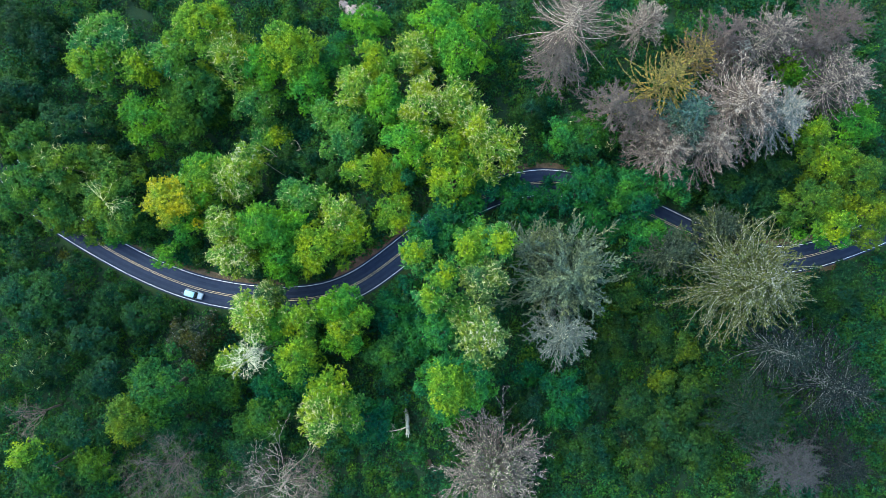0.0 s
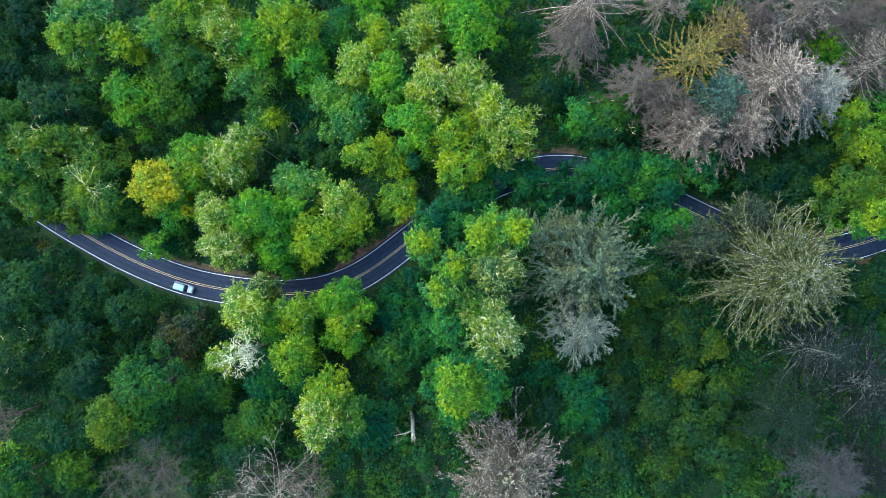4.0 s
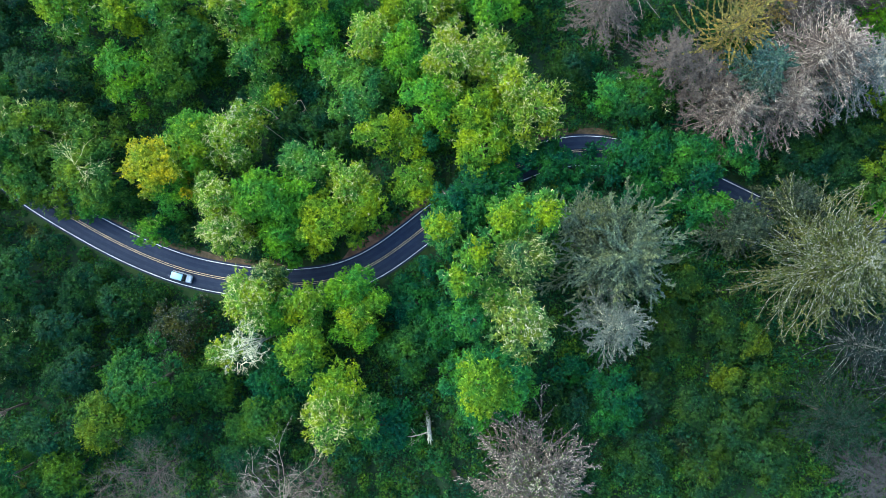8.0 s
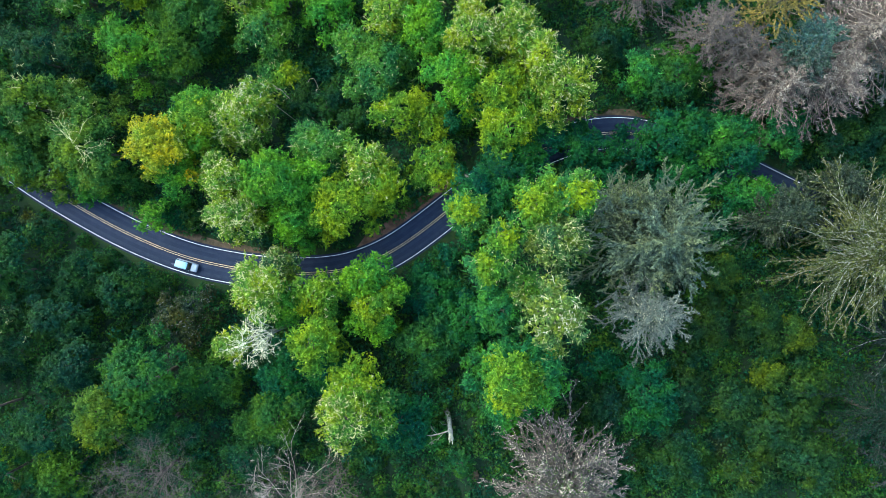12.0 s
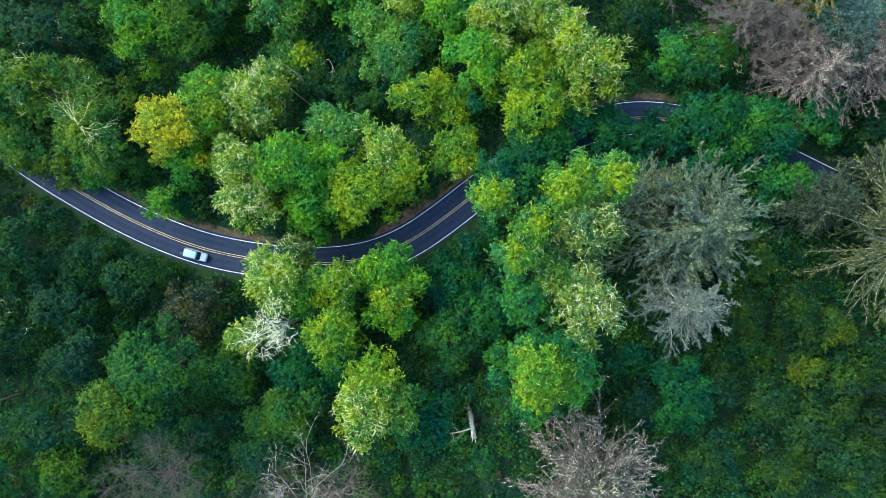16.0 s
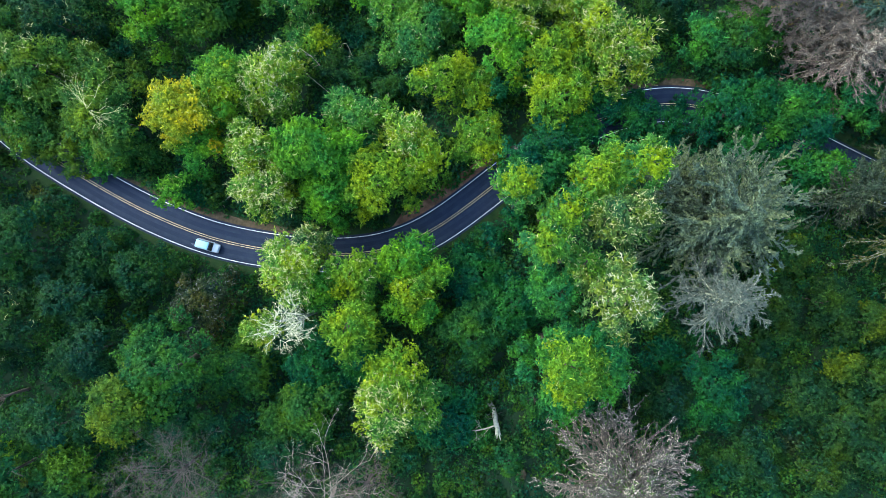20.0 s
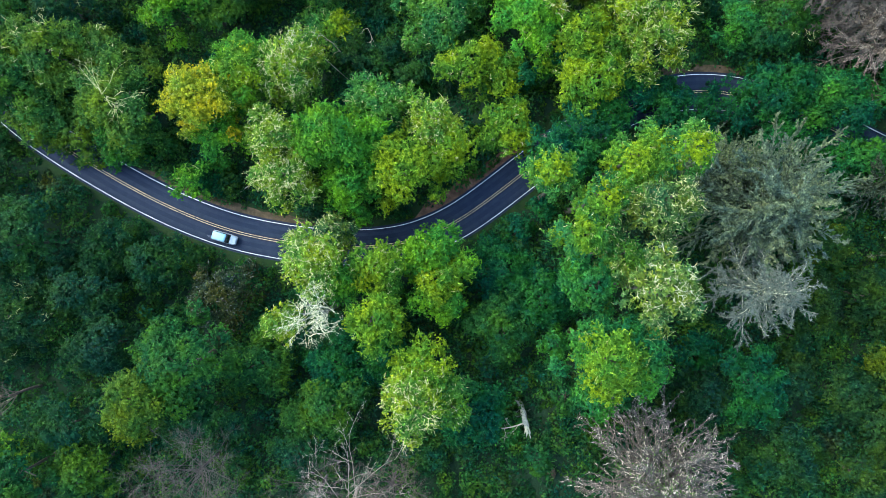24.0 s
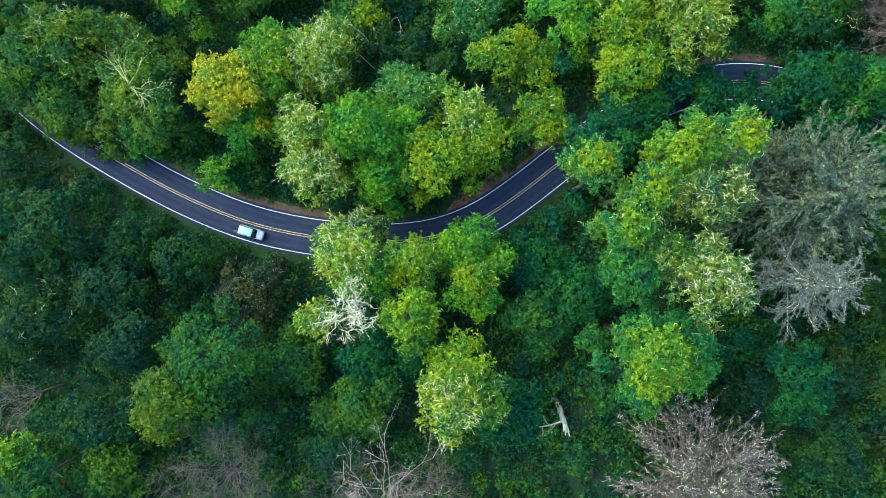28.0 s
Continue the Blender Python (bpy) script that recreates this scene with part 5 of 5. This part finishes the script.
def loft(name, stations, mat):
    """A closed body through cross-sections (x, half width below, half width above, z below, z above)."""
    bm = bmesh.new()
    rings = []
    for x, wb, wt, zb, zt in stations:
        mid = (zb + zt) / 2
        prof = ((wb * 0.92, zb), (wb, zb + (zt - zb) * 0.18), ((wb + wt) / 2 * 1.01, mid), (wt, zt - (zt - zb) * 0.14), (wt * 0.86, zt))
        rings.append([bm.verts.new((x, y, z)) for y, z in prof] + [bm.verts.new((x, -y, z)) for y, z in prof[::-1]])
    for a, b in zip(rings, rings[1:]):
        for i in range(10):
            bm.faces.new((a[i], b[i], b[(i + 1) % 10], a[(i + 1) % 10]))
    bm.faces.new(rings[0]), bm.faces.new(rings[-1][::-1])
    bmesh.ops.recalc_face_normals(bm, faces=bm.faces)
    me = bm_mesh(name, bm, mat)
    for poly in me.polygons:
        poly.use_smooth = True
    return me


def slab(name, corners, thick, mat):
    """A thin plate on four corners, thickened along its normal."""
    c = [Vector(p) for p in corners]
    n = (c[1] - c[0]).cross(c[3] - c[0]).normalized() * thick
    bm = bmesh.new()
    lo = [bm.verts.new(p - n / 2) for p in c]
    hi = [bm.verts.new(p + n / 2) for p in c]
    bm.faces.new(lo[::-1]), bm.faces.new(hi)
    for i in range(4):
        bm.faces.new((lo[i], lo[(i + 1) % 4], hi[(i + 1) % 4], hi[i]))
    bmesh.ops.bevel(bm, geom=bm.edges[:], offset=thick * 0.3, segments=1, affect="EDGES")
    return bm_mesh(name, bm, mat)


def wheel_mesh(name, radius, width, mat, hole=0.0):
    bm = bmesh.new()
    n = 20
    prof = ((radius * 0.62, -width / 2), (radius * 0.95, -width / 2), (radius, -width * 0.3), (radius, width * 0.3), (radius * 0.95, width / 2), (radius * 0.62, width / 2))
    if hole:
        prof = ((0.03, -width * 0.35), (radius * 0.9, -width * 0.3), (radius, -width / 2), (radius, width / 2), (radius * 0.9, width * 0.3), (0.03, width * 0.35))
    rings = [[bm.verts.new((math.cos(a) * q, y, math.sin(a) * q)) for q, y in prof] for a in np.linspace(0, 2 * math.pi, n, endpoint=False)]
    for i in range(n):
        a, b = rings[i], rings[(i + 1) % n]
        for k in range(len(prof)):
            bm.faces.new((a[k], a[(k + 1) % len(prof)], b[(k + 1) % len(prof)], b[k]))
    bmesh.ops.recalc_face_normals(bm, faces=bm.faces)
    return bm_mesh(name, bm, mat)


k = nearest(-56.7, -9.0)
heading = math.atan2(TANGENT[k, 1], TANGENT[k, 0])
spot = LINE[k] - SIDE[k] * 1.42
car = thing("car", (spot[0], spot[1], crown_z(1.5) + 0.012), "white estate car with pale blue roof on the asphalt lane", "car")
car.rotation_euler[2], car.scale = heading, (0.93, 0.93, 0.93)
part("body", loft("body", ((-2.24, 0.70, 0.66, 0.42, 0.90), (-2.12, 0.84, 0.82, 0.30, 1.02), (-1.4, 0.90, 0.86, 0.24, 1.06), (0.0, 0.91, 0.86, 0.22, 1.04), (0.9, 0.91, 0.84, 0.22, 1.00), (1.3, 0.90, 0.80, 0.24, 0.96), (2.0, 0.84, 0.72, 0.30, 0.86), (2.24, 0.70, 0.60, 0.42, 0.74)), PAINT), car)
part("cabin", loft("cabin", ((-2.08, 0.76, 0.62, 1.00, 1.50), (-1.9, 0.79, 0.66, 1.00, 1.60), (0.15, 0.80, 0.67, 1.00, 1.60), (0.40, 0.79, 0.64, 1.00, 1.53), (1.05, 0.76, 0.70, 0.96, 1.04)), GLASS), car, "dark glazed cabin")
part("roof", loft("roof", ((-2.05, 0.66, 0.62, 1.54, 1.60), (-1.85, 0.71, 0.68, 1.585, 1.665), (-0.6, 0.72, 0.69, 1.59, 1.69), (0.15, 0.71, 0.67, 1.585, 1.665), (0.36, 0.67, 0.62, 1.53, 1.60)), ROOFPAINT), car, "pale blue roof")
part("bonnet", slab("bonnet", ((1.10, -0.70, 1.015), (2.05, -0.62, 0.885), (2.05, 0.62, 0.885), (1.10, 0.70, 1.015)), 0.03, PAINT), car)
for y in (-0.9, 0.9):
    for x in (-1.35, 1.38):
        w = part("wheel", wheel_mesh("wheel", 0.2, 0.2, ALLOY, 0.1), car, at=(x, y * 0.91, 0.33))
        part("tyre", wheel_mesh("tyre", 0.33, 0.22, RUBBER), w)
    part("headlight", slab("headlight", ((2.16, y * 0.5, 0.68), (2.16, y * 0.8, 0.66), (2.08, y * 0.8, 0.82), (2.10, y * 0.5, 0.82)), 0.05, CLEARGLASS), car)
    part("tail_light", slab("tail_light", ((-2.2, y * 0.68, 0.78), (-2.17, y * 0.86, 0.78), (-2.14, y * 0.84, 1.0), (-2.17, y * 0.68, 1.0)), 0.05, REDGLASS), car)
    part("mirror", loft("mirror", ((0.72, 0.06, 0.05, -0.07, 0.06), (0.80, 0.10, 0.09, -0.08, 0.08), (0.86, 0.05, 0.04, -0.05, 0.05)), BLACK), car, at=(0, y * 1.06, 1.06))
    part("roof_rail", slab("roof_rail", ((-1.75, y * 0.70, 1.70), (0.05, y * 0.70, 1.70), (0.05, y * 0.73, 1.70), (-1.75, y * 0.73, 1.70)), 0.04, BLACK), car)
    part("sill", slab("sill", ((-0.95, y * 0.99, 0.26), (0.98, y * 0.99, 0.26), (0.98, y * 1.0, 0.36), (-0.95, y * 1.0, 0.36)), 0.03, BLACK), car)
    for x in (-0.75, 0.25):
        part("door_handle", slab("door_handle", ((x, y * 1.0, 0.86), (x + 0.16, y * 1.0, 0.86), (x + 0.16, y * 1.0, 0.89), (x, y * 1.0, 0.89)), 0.03, BLACK), car)
for x, name in ((2.22, "front_bumper"), (-2.22, "rear_bumper")):
    part(name, slab(name, ((x, -0.66, 0.40), (x, 0.66, 0.40), (x, 0.66, 0.54), (x, -0.66, 0.54)), 0.09, BLACK), car)

# ---- undergrowth: the low leafy layer between the trees ----


def scatter(count, x0, x1, y0, y1, keep_off, seed, gaps=False):
    r = np.random.default_rng(seed)
    p = np.column_stack([r.uniform(x0, x1, count), r.uniform(y0, y1, count)])
    d = from_road(p[:, 0], p[:, 1])
    clear = np.hypot(p[:, 0] - EARTH[0], p[:, 1] - EARTH[1]) > (2.7 if gaps else 1.5)
    for cx, cy, cr in CROWNS if gaps else ():
        clear &= np.hypot(p[:, 0] - cx, p[:, 1] - cy) > cr * 0.42
    return p[clear & ((d > keep_off[0]) | (d < -keep_off[1]))], r


def undergrowth(name, points, r, size, high, per, leaf, label):
    n = len(points)
    z = land(points[:, 0], points[:, 1])
    rad = np.clip(np.abs(from_road(points[:, 0], points[:, 1])) - 3.5, 0.45, r.uniform(*size, n))
    tall = r.uniform(*high, n) * np.clip(rad / 1.6, 0.35, 1)
    i = np.repeat(np.arange(n), per)
    d = unit(r.normal(0, 1, (n * per, 3)))
    d[:, 2] = np.abs(d[:, 2])
    shell = (1 - np.abs(r.normal(0, 0.2, n * per)))[:, None]
    c = np.column_stack([points[i], z[i]]) + d * shell * np.column_stack([rad[i], rad[i], tall[i]])
    v, t = leaves(c, d * 0.7 + np.array([0, 0, 0.6]), leaf, leaf * 0.7, r)
    return tagged(new(name, mesh_from(name, v, t, UNDER)), label, "undergrowth", kind="stuff")


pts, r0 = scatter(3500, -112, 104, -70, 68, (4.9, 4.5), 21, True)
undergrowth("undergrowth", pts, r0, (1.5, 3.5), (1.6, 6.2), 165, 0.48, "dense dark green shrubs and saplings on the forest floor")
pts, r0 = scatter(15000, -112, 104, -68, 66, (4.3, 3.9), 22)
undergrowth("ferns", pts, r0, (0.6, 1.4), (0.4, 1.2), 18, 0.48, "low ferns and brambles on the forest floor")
pts, r0 = scatter(1500, -170, 170, -135, 135, (8.5, 8.5), 23)
pts = pts[(np.abs(pts[:, 0]) > 108) | (np.abs(pts[:, 1]) > 66)]
undergrowth("far_woods", pts, r0, (2.6, 5.0), (8.0, 16.0), 110, 1.2, "green woodland stretching away over the hills")
